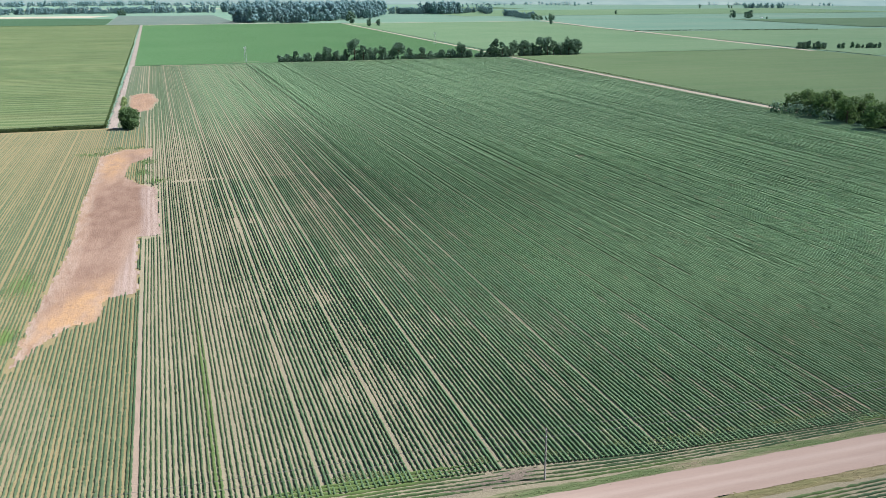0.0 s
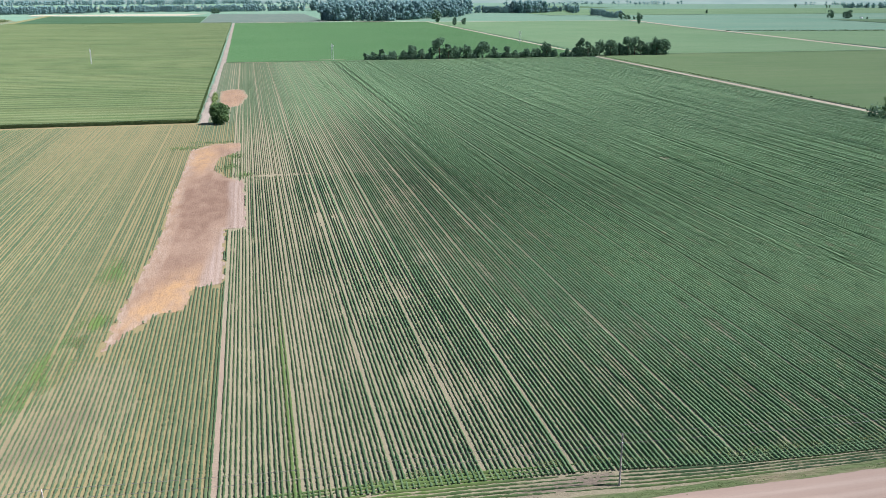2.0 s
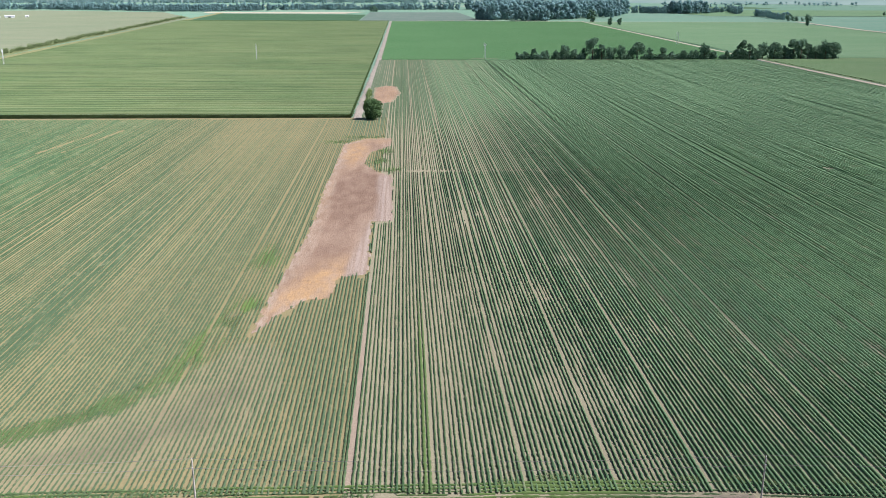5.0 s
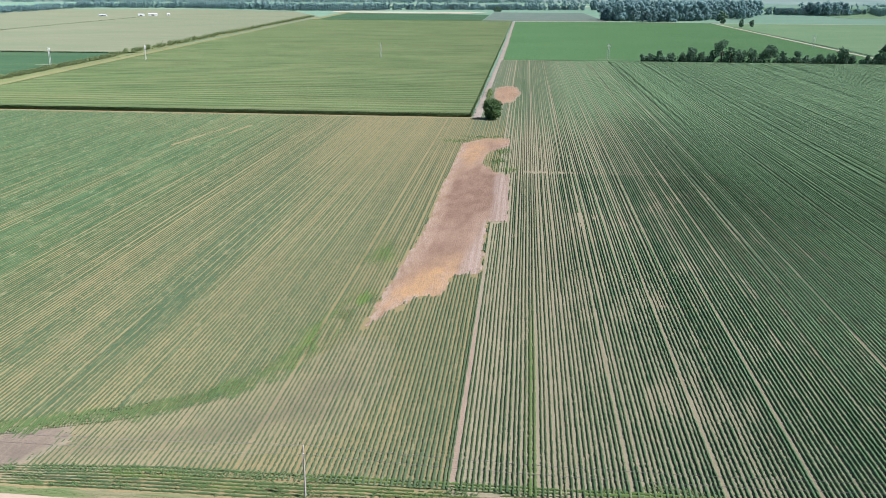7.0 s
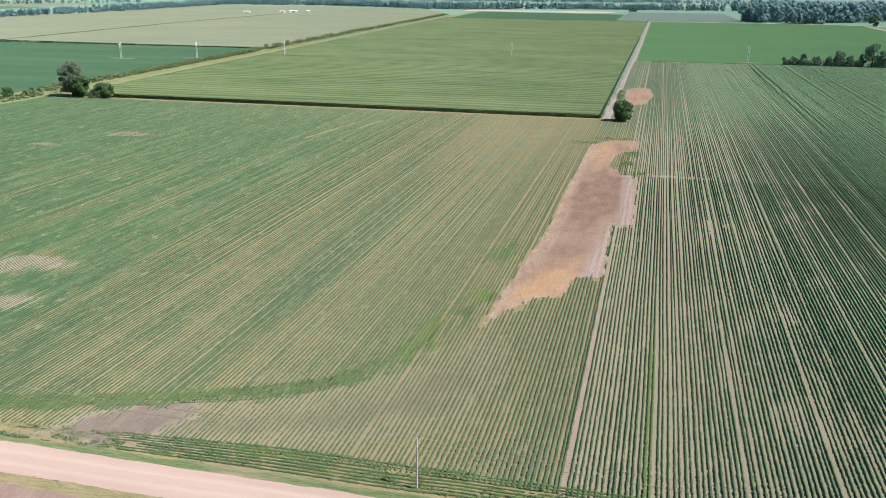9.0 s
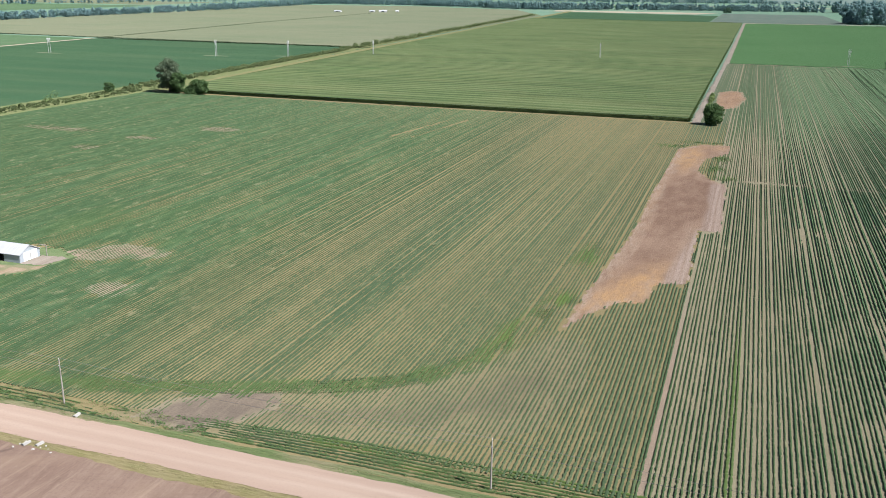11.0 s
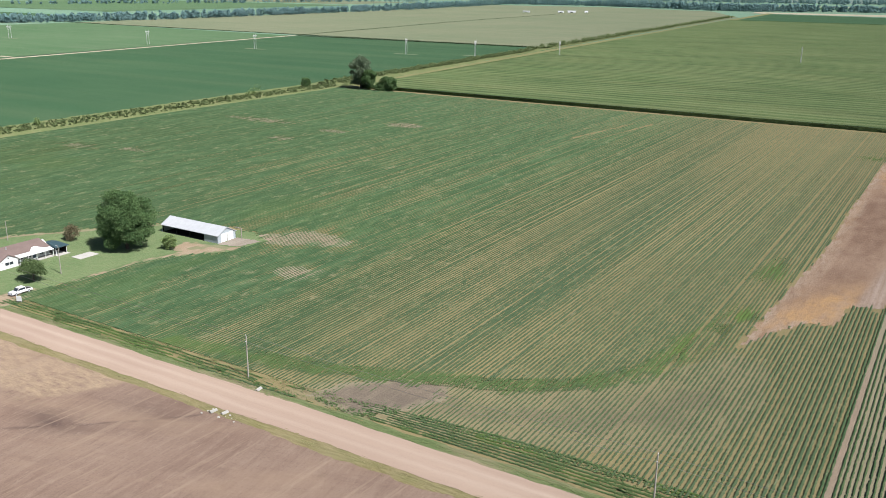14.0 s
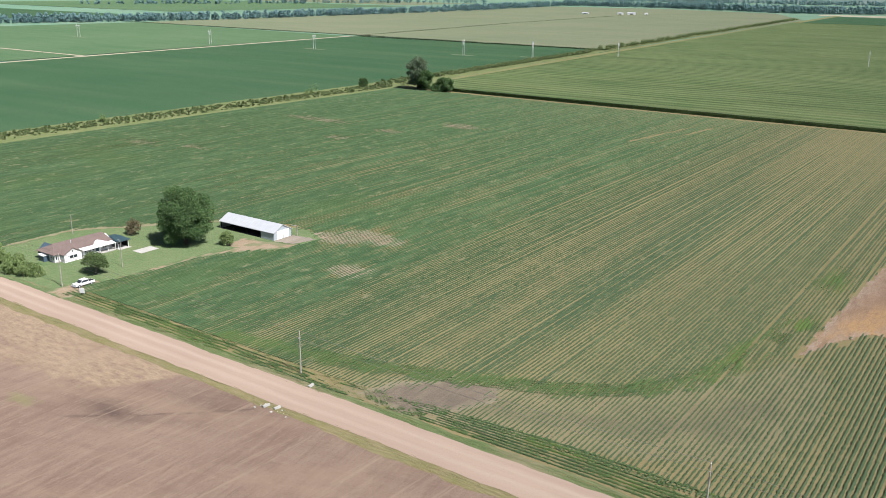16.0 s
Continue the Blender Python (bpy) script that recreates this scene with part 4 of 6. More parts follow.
sheet("lane_cross", [(LANE_X, NORTH_Y - 4), (200, NORTH_Y + 30), (436, NORTH_Y - 10), (436, NORTH_Y + 4), (200, NORTH_Y + 44), (LANE_X, NORTH_Y + 10)], 0.10, M_TRACK, "pale dirt track behind the bright field", "lane", 0.5)
sheet("lane_cross_east", [(440, 2146), (940, 2146), (940, 2158), (440, 2158)], 0.10, M_TRACK, "pale track across the far fields", "lane", 0.5)
sheet("field_teal", [(-520, 2165), (-110, 2165), (-110, 2700), (-560, 2780)], 0.03, M_DEEP, "blue-green crop field beyond the maize")
sheet("field_grey", [(-108, NORTH_Y + 14), (195, NORTH_Y + 50), (180, 2950), (-108, 2950)], 0.04, M_GREYCROP, "greyish hazed crop field before the wood")
sheet("field_tan_far", [(-620, 2820), (-180, 2790), (-120, 2990), (-640, 2960)], 0.03, M_TRACK, "pale harvested strip before the tree line")
for i, (x0, y0, x1, y1, m) in enumerate([(-1300, 3500, -200, 3800, M_DEEP), (-900, 3880, 300, 4000, M_TRACK), (300, 3500, 1500, 3900, M_MID), (900, 2600, 2600, 3300, M_EAST), (-3000, 1500, -1900, 2500, M_MID), (-3200, 2600, -2000, 3100, M_TANFIELD), (-2400, 700, -1700, 1300, M_DEEP), (1500, 1600, 3400, 2100, M_MID)]):
    sheet("field_distant", [(x0, y0), (x1, y0), (x1, y1), (x0, y1)], 0.02 + 0.02 * i, m, "distant field near the horizon")


for i, (sx, sy, rx, ry) in enumerate(PALE_SPOTS):
    ring = [(sx + 1.25 * rx * math.cos(a * 0.524), sy + 1.25 * ry * math.sin(a * 0.524)) for a in range(12)]
    patch("field_thin", ring, 0.03, 0.9, M_PINKSPOT, "thin pinkish soil where the crop failed", "bare patch", (("rim", lambda x, y, d: np.clip(0.25 + step(6.0, 0.5, d + 5.0 * (value_noise(x / 2.5, y / 2.0, 79) - 0.5)), 0, 1)),), 0.04, 2.0)


# maize: a tall block with an uneven top
def maize():
    top = thing("maize_field", pose(0, 0, 0), "tall green maize standing in dense rows", "maize field", kind="stuff")
    ys = np.concatenate([np.arange(CORN_Y, 760, 1.0), np.arange(760, 1200, 4.0), np.arange(1200, 2160, 20.0)])
    xs = np.concatenate([np.arange(-414, -40, 12.0), [-34.5]])
    X, Y = np.meshgrid(xs, ys, indexing="ij")
    west = np.interp(Y, [CORN_Y, 700, 1000, 1800, 2160], [-414, -420, -440, -500, -525])
    X = -34.5 + (X + 34.5) * (west + 34.5) / (-414 + 34.5)
    Z = 2.2 + 0.35 * value_noise(X / 9, Y / 1.3, 21) + 0.25 * value_noise(X / 40, Y / 30, 22)
    a, b = X.shape
    i = np.arange(a - 1)[:, None] * b + np.arange(b - 1)[None]
    q = np.stack([i, i + b, i + b + 1, i + 1], -1).reshape(-1, 4)
    part("maize_top", mesh_np("maize_top", np.stack([X, Y, Z], -1).reshape(-1, 3), q, M_CORN), None, top)
    e = np.array([(west[0, 0], CORN_Y), (-34.5, CORN_Y), (-34.5, 2160), (west[0, -1], 2160)])
    ring = np.concatenate([np.c_[e, np.zeros(4)], np.c_[e, np.full(4, 2.25)]])
    part("maize_side", mesh_np("maize_side", ring, [(0, 1, 5, 4), (1, 2, 6, 5), (2, 3, 7, 6), (3, 0, 4, 7)], M_CORN_SIDE), None, top)
    # ragged plants along the two open sides
    rng = np.random.default_rng(5)
    n = 9000
    south = rng.random(n) < 0.62
    px = np.where(south, rng.uniform(-414, -33.5, n), -33.8 + rng.normal(0, 0.4, n))
    py = np.where(south, CORN_Y + rng.normal(0, 0.45, n), CORN_Y + rng.random(n) ** 1.6 * 900)
    leaf_cards("maize_edge", np.stack([px, py, rng.uniform(0.2, 2.5, n)], -1), 0.75, M_CORN_SIDE, top, rng)


def leaf_cards(name, centres, size, material, parent, rng, flat=1.0, outward=None, spread=0.45):
    """Many small four-cornered leaves or leaf tufts, each turned its own way."""
    n = len(centres)
    nrm = rng.normal(0, 1, (n, 3))
    if outward is None:
        nrm[:, 2] = np.abs(nrm[:, 2]) + flat
    else:
        nrm = spread * nrm + outward
    nrm /= np.linalg.norm(nrm, axis=1, keepdims=True)
    u = np.cross(nrm, rng.normal(0, 1, (n, 3)))
    u /= np.linalg.norm(u, axis=1, keepdims=True)
    v = np.cross(nrm, u)
    s = (size * rng.uniform(0.55, 1.25, n))[:, None]
    a, b = u * s * 0.5, v * s * rng.uniform(0.35, 0.6, n)[:, None]
    bend = nrm * s * 0.16
    co = np.stack([centres - a - bend, centres - b, centres + a - bend, centres + b], 1).reshape(-1, 3)
    q = np.arange(4 * n).reshape(n, 4)
    return part(name, mesh_np(name, co, q, material), None, parent)


maize()


# ---- crop rows ----
def row_ys(x0, lo, hi):
    k = 1.0 if -120 < x0 < 140 else 1.6
    near = np.concatenate([np.arange(lo, 172, 0.38 * k), np.arange(max(lo, 172), min(hi, 250.1), 0.55 * k)])
    mid = np.arange(near[-1] if len(near) else max(lo, 250), min(hi, 375 + 85 * (math.sin(x0 * 91.7) * 0.5 + 0.5)), 1.5 * k)
    far = np.arange(mid[-1] if len(mid) else max(lo, 400), hi, 4.0 if x0 < LANE_X else (5.0 if x0 < 140 else 8.0))
    return near, mid, far


crop = thing("row_crop", pose(0, 0, 0), "low green row crop planted in long straight rows", "crop", kind="stuff")
WEST_TRAM = [-109.5 + 15.5 * k for k in range(-5, 5)]
xs_all = np.arange(-428.0, 404.0, ROW)
others = []
for x0 in xs_all:
    if abs(x0 + 10.1) < 0.3:
        continue
    # wheel tracks: the rows beside them stand a little further apart
    if x0 > -12:
        t = min(TRAM, key=lambda v: abs(x0 - v))
        if abs(x0 - t) < 1.4:
            x0 = x0 + math.copysign((0.30 if t < -10 else 0.21 if 19 < t < 60 or 75 < t < 82 else 0.08 if 60 < t < 100 else 0.17 if x0 < 132 else 0.06) * (1.45 - abs(x0 - t)), x0 - t)
    elif -190 < x0 < -36:
        t = min(WEST_TRAM, key=lambda v: abs(x0 - v))
        if abs(x0 - t) < 1.4:
            x0 = x0 + math.copysign((0.16 if x0 > -118 else 0.04) * (1.45 - abs(x0 - t)), x0 - t)
    start = float(field_end(x0)) - (2.8 if -85 < x0 < 0 else 3.6 if 0 <= x0 < 150 else 0.0)
    end = FAR_Y - 1 if x0 > LANE_X + 3 else CORN_Y - 4
    # only land that the lens can take in
    first = max(start, (x0 - 12) / 1.12 if x0 > 0 else -x0 / 2.05)
    near, mid, far = row_ys(x0, first, end)
    pieces = [row_mesh(x0, ys, c) for ys, c in ((near, 5), (mid, 4), (far, 3)) if len(ys) > 2]
    if not pieces:
        continue
    if -120 < x0 < 140:
        part("crop_row", joined("crop_row", pieces), None, crop)
    else:
        others += pieces
tagged(part("outer_rows", joined("outer_rows", others), None, crop), kind="stuff")

# rows that turn along the road at the field's end
head = []
for k in range(8):
    xs = np.arange(-206 if k % 2 == 0 else -93 - 1.5 * k, 170, 0.42)
    low_y = road_y(xs) + np.interp(xs, [-206, -110, -85, -40, 0, 30, 60, 90, 170], [6.8, 6.6, 7.8, 8.0, 9.6, 9.8, 8.0, 7.4, 7.2])
    mid_y = low_y + (field_end(xs) - 0.75 - low_y) * k / 7 + 0.5 * (value_noise(xs / 9, xs * 0, 44) - 0.5)
    head.append(row_mesh(0.0, xs, 5, "x", mid_y))
tagged(part("headland_rows", joined("headland_rows", head), None, crop), kind="stuff")
# lush plants in rows that follow the old contour in a bend
def contour_plants(rng, n):
    pts = np.array(GREEN_BAND)
    run = np.r_[0, np.cumsum(np.hypot(*np.diff(pts, axis=0).T))]
    at = np.arange(0, run[-1], 0.5)
    soften = lambda c: np.convolve(np.pad(np.interp(at, run, c), 20, mode="edge"), np.ones(41) / 41, mode="valid")
    bx, by = soften(pts[:, 0]), soften(pts[:, 1])
    dx, dy = np.gradient(bx), np.gradient(by)
    dl = np.hypot(dx, dy)
    d, k = rng.uniform(15, 128, n), rng.integers(0, 6, n)
    i = np.clip((d / 0.5).astype(int), 0, len(at) - 1)
    off = (k - 2.5) * 1.05 + rng.normal(0, 0.16, n)
    x, y = bx[i] - dy[i] / dl[i] * off, by[i] + dx[i] / dl[i] * off
    ok = value_noise(d / 5.0, k * 1.0, 56) + 0.6 * value_noise(d / 0.9, k * 7.0, 57) + 0.25 * rng.random(n) > 0.70 + 0.5 * step(88, 125, d)
    return x[ok], y[ok]


low = []
for k in range(34):
    xs = np.arange(40, 190, 0.7)
    low.append(row_mesh(0.0, xs, 5, "x", road_y(xs) - 8.5 - ROW * k))
tagged(new("low_row_crop", joined("low_row_crop", low)), "green row crop south of the gravel road", "crop", kind="stuff")


# ---- trees ----
def tree(name, h, width, seed, label, leaf=M_LEAF, cards=6000, size=0.6, trunk=0.18, category="tree", crown_low=0.18, clumps=26, lobe=(0.11, 0.22)):
    """A tapered trunk with limbs and a crown of leaf tufts gathered in uneven clumps."""
    rng = np.random.default_rng(seed)
    t = thing(name, pose(0, 0, 0), label, category)
    bm = rod_between((0, 0, 0), (0, 0, h * 0.55), h * 0.028 + 0.05, h * 0.016 + 0.03, 10)
    cl = []
    for k in range(clumps):
        a = rng.uniform(0, 2 * math.pi)
        z = rng.uniform(crown_low + 0.08, 0.93)
        f = math.sqrt(max(0.05, 1 - ((z - 0.50) / 0.52) ** 2))
        r = width / 2 * f * rng.uniform(0.35, 0.84)
        c = np.array([r * math.cos(a), r * math.sin(a), z * h])
        cl.append((c, width * rng.uniform(*lobe)))
        if k % 3 == 0:
            rod_between((0, 0, h * min(0.5, z * 0.6)), c, h * 0.012, h * 0.004, 6, bm)
    part("trunk", bm, M_BARK, t)
    pts, out = [], []
    for c, r in cl:
        n = cards // clumps
        d = rng.normal(0, 1, (n, 3))
        d /= np.linalg.norm(d, axis=1, keepdims=True)
        pts.append(c + d * (r * rng.uniform(0.15, 1.3, n) ** 0.5)[:, None] * np.array([1, 1, 0.85]))
        out.append(d + 0.25 * (c - np.array([0, 0, h * 0.45])) / (0.5 * width))
    p, o = np.concatenate(pts), np.concatenate(out)
    keep = p[:, 2] > h * crown_low * 0.5
    leaf_cards("crown", p[keep], size, leaf, t, rng, 1.0, o[keep], 0.85)
    return t


def place(ob, x, y, s=1.0, turn=0.0):
    ob.matrix_basis = Matrix.LocRotScale((x, y, 0), Euler((0, 0, turn)), (s, s, s))
    return ob


place(tree("tree", 18.8, 18.0, 3, "large dark green broadleaf tree shading the farmyard", cards=56000, size=0.44, clumps=70, crown_low=0.06, lobe=(0.08, 0.17)), -216.3, 169.3)
place(tree("yard_tree", 6.0, 8.6, 4, "small green tree on the lawn by the house", M_LEAF_OLIVE, 5200, 0.34, crown_low=0.30, clumps=30, lobe=(0.10, 0.18)), -213.3, 135.2)
place(tree("brown_shrub", 4.4, 6.4, 5, "brownish sparse shrub behind the house", M_BROWN_LEAF, 1500, 0.4, category="shrub", crown_low=0.1), -239.0, 166.5)
place(tree("barn_shrub", 4.2, 5.5, 6, "green shrub with bare limbs near the barn", M_SHRUB, 1500, 0.4, category="shrub", crown_low=0.05), -206.0, 176.5)
place(tree("lane_bush", 12.2, 12.0, 7, "dense round green tree beside the lane", M_LEAF, 9000, 0.85, crown_low=0.02, clumps=30, lobe=(0.14, 0.25)), -20.0, 549.0)
place(tree("corner_tree", 25.0, 20.0, 8, "tall pale green tree at the field corner", M_LEAF_PALE, 12000, 0.95, crown_low=0.06, clumps=60, lobe=(0.09, 0.17)), -411.0, 553.0)
place(tree("corner_tree", 15.0, 12.5, 9, "rounded green tree at the field corner", M_LEAF, 9000, 0.9, crown_low=0.03, clumps=46, lobe=(0.11, 0.20)), -401.0, 551.0)
place(tree("corner_bush", 10.0, 15.5, 10, "low dark bushy tree at the field corner", M_LEAF, 9000, 0.9, crown_low=0.0, clumps=44, lobe=(0.09, 0.17)), -384.0, 553.0)
place(tree("corner_bush", 6.0, 8.0, 11, "low bush under the corner trees", M_LEAF, 3000, 0.8, crown_low=0.0, clumps=20, lobe=(0.13, 0.22)), -391.0, 549.5)
place(tree("ditch_bush", 6.5, 8.0, 13, "small dark bush on the ditch bank", M_LEAF, 2500, 0.7, category="bush", crown_low=0.0, clumps=18, lobe=(0.13, 0.22)), -452.0, 536.0)
for i, (x, y, s) in enumerate([(-240, 119.5, 1.0), (-236, 122.5, 0.9), (-232, 121.5, 1.1), (-228, 123.5, 0.95), (-244, 124.5, 1.15), (-239, 127.0, 0.9), (-248, 121.0, 1.1), (-224.8, 124.3, 0.9), (-227.0, 121.6, 0.8), (-251, 126.5, 1.2)]):
    place(tree("hedge_shrub", 3.6, 5.2, 20 + i, "yellowish green shrub in a hedge by the road", M_SHRUB, 1100, 0.42, category="shrub", crown_low=0.02), x, y, s, i)


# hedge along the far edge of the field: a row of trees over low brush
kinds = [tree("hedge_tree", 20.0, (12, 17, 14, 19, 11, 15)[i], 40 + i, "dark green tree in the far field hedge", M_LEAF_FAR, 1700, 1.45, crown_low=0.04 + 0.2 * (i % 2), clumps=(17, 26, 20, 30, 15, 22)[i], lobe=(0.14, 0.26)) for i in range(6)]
spots = [(131, 0.45), (140, 0.5), (150, 0.62), (163, 0.5), (176, 0.55), (186, 0.85), (197, 0.6), (210, 0.75), (219, 1.12), (229, 0.95), (241, 0.7), (252, 0.85), (263, 0.6), (272, 0.9), (286, 0.7),
         (300, 0.7), (312, 0.5), (325, 0.55), (337, 0.6), (350, 1.0), (361, 0.5), (377, 0.55), (388, 0.6), (394, 1.1), (403, 0.9), (413, 0.7), (424, 0.95), (436, 0.9), (448, 0.85), (459, 1.05), (468, 1.15), (477, 0.9), (486, 0.75), (497, 1.1), (507, 0.95)]
rnd = random.Random(12)
used = set()
for i, (x, s) in enumerate(spots):
    y = 1021 + rnd.uniform(-3, 3) + (8 if x > 415 else 0)
    k = (i * 5 + i // 6) % 6
    if k in used:
        ob = copy_thing(kinds[k], pose(x, y, 0, 0, 0, rnd.uniform(0, 360)))
    else:
        used.add(k)
        ob = kinds[k]
    place(ob, x, y, s * rnd.uniform(0.9, 1.05), rnd.uniform(0, 6))
    tagged(ob, group="trees of the far hedge")
clump = [tree("field_tree", 16.0, 15.0, 60 + i, "dark green tree in a clump at the field edge", M_LEAF, 3000, 1.0, crown_low=0.02, clumps=34) for i in range(2)]
for i, (x, y, s) in enumerate([(409, 497, 0.75), (417, 490, 0.9), (410, 478, 0.95), (405, 462, 1.0), (412, 448, 0.9), (402, 436, 1.0), (409, 422, 0.95), (399, 410, 1.0), (405, 396, 0.95), (420, 470, 1.0), (418, 440, 1.05), (416, 415, 1.0)]):
    ob = clump[i] if i < 2 else copy_thing(clump[i % 2], pose(x, y, 0))
    place(ob, x, y, s, i * 1.3)
    tagged(ob, group="trees of the field clump")


def woods(name, lines, label, size=3.4, per=46, material=M_LEAF_FAR, kind="stuff", category="woods"):
    """Far trees past counting: each line is (x0, y0, x1, y1, depth, trees, height)."""
    rng = np.random.default_rng(len(name) * 7 + len(lines))
    pts, out = [], []
    for x0, y0, x1, y1, depth, count, h in lines:
        t = rng.random(count)
        dx, dy = x1 - x0, y1 - y0
        l = math.hypot(dx, dy) or 1.0
        off = rng.uniform(-0.5, 0.5, count) * depth
        cx, cy = x0 + dx * t - dy / l * off, y0 + dy * t + dx / l * off
        hh = h * rng.uniform(0.45, 1.15, count)
        n = per
        d = rng.normal(0, 1, (count, n, 3))
        d /= np.linalg.norm(d, axis=2, keepdims=True)
        r = rng.uniform(0.5, 1.0, (count, n, 1)) ** 0.5
        p = d * r * np.stack([hh * 0.46, hh * 0.46, hh * 0.5], -1)[:, None, :]
        p += np.stack([cx, cy, hh * 0.47], -1)[:, None, :]
        p += rng.normal(0, 0.09, p.shape) * hh[:, None, None]
        pts.append(p.reshape(-1, 3))
        out.append(d.reshape(-1, 3))
    p, o = np.concatenate(pts), np.concatenate(out)
    keep = p[:, 2] > 0.3
    ob = leaf_cards(name, p[keep], size, material, None, rng, 1.0, o[keep] + np.array([0, 0, 0.35]), 0.3)
    return tagged(ob, label, category, kind=kind)


def lobed_woods(name, lines, label, material, lobes=5, category="woods", tufts=14, size=0.11):
    """Far trees past counting, each a heap of uneven leaf masses: a core under a ragged coat of leaf tufts."""
    rng = np.random.default_rng(len(name) * 5 + len(lines))
    top = thing(name, pose(0, 0, 0), label, category, kind="stuff")
    bm = bmesh.new()
    bmesh.ops.create_icosphere(bm, subdivisions=1, radius=1.0)
    bm.verts.ensure_lookup_table()
    ball = np.array([v.co[:] for v in bm.verts])
    tris = np.array([[v.index for v in f.verts] for f in bm.faces])
    bm.free()
    cs, rs, mid = [], [], []
    for x0, y0, x1, y1, depth, count, h in lines:
        f = rng.random(count)
        dx, dy = x1 - x0, y1 - y0
        l = math.hypot(dx, dy) or 1.0
        off = rng.uniform(-0.5, 0.5, count) * depth
        cx, cy = x0 + dx * f - dy / l * off, y0 + dy * f + dx / l * off
        hh = h * rng.uniform(0.50, 1.06, count)
        slim = rng.uniform(0.75, 1.25, count)
        for k in range(lobes):
            a = rng.uniform(0, 2 * np.pi, count)
            z = np.clip((k + rng.uniform(0.1, 0.9, count)) / lobes, 0.06, 1) * 0.76 + 0.06
            spread = hh * 0.25 * slim * np.sqrt(np.clip(1.12 - (2.0 * z - 0.85) ** 2, 0.1, 1)) * rng.uniform(0.3, 1.0, count)
            cs.append(np.stack([cx + spread * np.cos(a), cy + spread * np.sin(a), hh * z], -1))
            rs.append(hh * rng.uniform(0.34, 0.50, count) / math.sqrt(lobes + 1))
            mid.append(np.stack([cx, cy, hh * 0.4], -1))
    c, r, m = np.concatenate(cs), np.concatenate(rs), np.concatenate(mid)
    co = c[:, None, :] + ball[None] * 0.82 * r[:, None, None] * rng.uniform(0.6, 1.25, (len(c), len(ball), 1))
    co[..., 2] = np.maximum(co[..., 2], 0.0)
    q = (np.arange(len(c))[:, None, None] * len(ball) + tris[None]).reshape(-1, 3)
    part("inner_leaves", mesh_np("inner_leaves", co.reshape(-1, 3), q, material), None, top)
    d = rng.normal(0, 1, (len(c), tufts, 3))
    d[..., 2] += 0.25
    d /= np.linalg.norm(d, axis=2, keepdims=True)
    p = c[:, None, :] + d * (r[:, None] * rng.uniform(0.75, 1.25, (len(c), tufts)))[..., None]
    out = d + 0.5 * (p - m[:, None, :]) / (3 * r[:, None, None])
    p, out = p.reshape(-1, 3), out.reshape(-1, 3)
    keep = p[:, 2] > 0.2
    leaf_cards("outer_leaves", p[keep], size * float(np.mean([l[6] for l in lines])), material, top, rng, 1.0, out[keep], 0.5)
    return top


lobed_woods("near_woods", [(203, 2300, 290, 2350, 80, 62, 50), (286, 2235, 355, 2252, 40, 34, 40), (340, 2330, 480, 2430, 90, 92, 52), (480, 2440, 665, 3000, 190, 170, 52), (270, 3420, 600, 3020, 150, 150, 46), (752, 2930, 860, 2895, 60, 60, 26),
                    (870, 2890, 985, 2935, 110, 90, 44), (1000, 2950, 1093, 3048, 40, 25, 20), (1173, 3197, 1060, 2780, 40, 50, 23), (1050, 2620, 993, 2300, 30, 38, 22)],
      "broadleaf wood tinted blue with haze beyond the bright field", M_LEAF_HAZE, 9, "woods", 16, 0.085)
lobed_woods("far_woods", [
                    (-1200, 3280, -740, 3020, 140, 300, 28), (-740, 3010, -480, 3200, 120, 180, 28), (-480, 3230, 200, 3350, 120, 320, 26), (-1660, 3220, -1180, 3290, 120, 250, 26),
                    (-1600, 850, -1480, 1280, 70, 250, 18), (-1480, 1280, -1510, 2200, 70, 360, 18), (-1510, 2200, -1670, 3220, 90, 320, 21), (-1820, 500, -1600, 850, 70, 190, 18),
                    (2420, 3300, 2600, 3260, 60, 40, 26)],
      "far woods and tree lines tinted with blue haze", M_LEAF_HAZE, 5, "woods", 9, 0.15)
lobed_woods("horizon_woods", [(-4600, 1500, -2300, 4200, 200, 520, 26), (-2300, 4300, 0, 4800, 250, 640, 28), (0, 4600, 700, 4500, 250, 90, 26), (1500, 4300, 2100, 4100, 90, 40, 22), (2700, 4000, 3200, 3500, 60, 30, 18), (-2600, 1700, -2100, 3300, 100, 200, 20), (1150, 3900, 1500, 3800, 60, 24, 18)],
      "green woods at the horizon tinted with blue haze", M_LEAF_HAZE, 2, "woods", 7, 0.22)
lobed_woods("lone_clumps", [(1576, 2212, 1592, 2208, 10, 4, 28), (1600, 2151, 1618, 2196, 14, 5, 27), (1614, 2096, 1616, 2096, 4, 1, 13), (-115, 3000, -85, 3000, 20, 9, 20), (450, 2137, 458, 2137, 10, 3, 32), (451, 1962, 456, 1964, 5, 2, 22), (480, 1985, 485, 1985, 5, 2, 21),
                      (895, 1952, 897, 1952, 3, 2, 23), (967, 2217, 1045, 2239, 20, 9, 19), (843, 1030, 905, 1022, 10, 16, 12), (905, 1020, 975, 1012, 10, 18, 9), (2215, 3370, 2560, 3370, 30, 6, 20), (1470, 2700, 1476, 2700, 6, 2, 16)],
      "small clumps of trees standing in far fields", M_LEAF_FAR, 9)
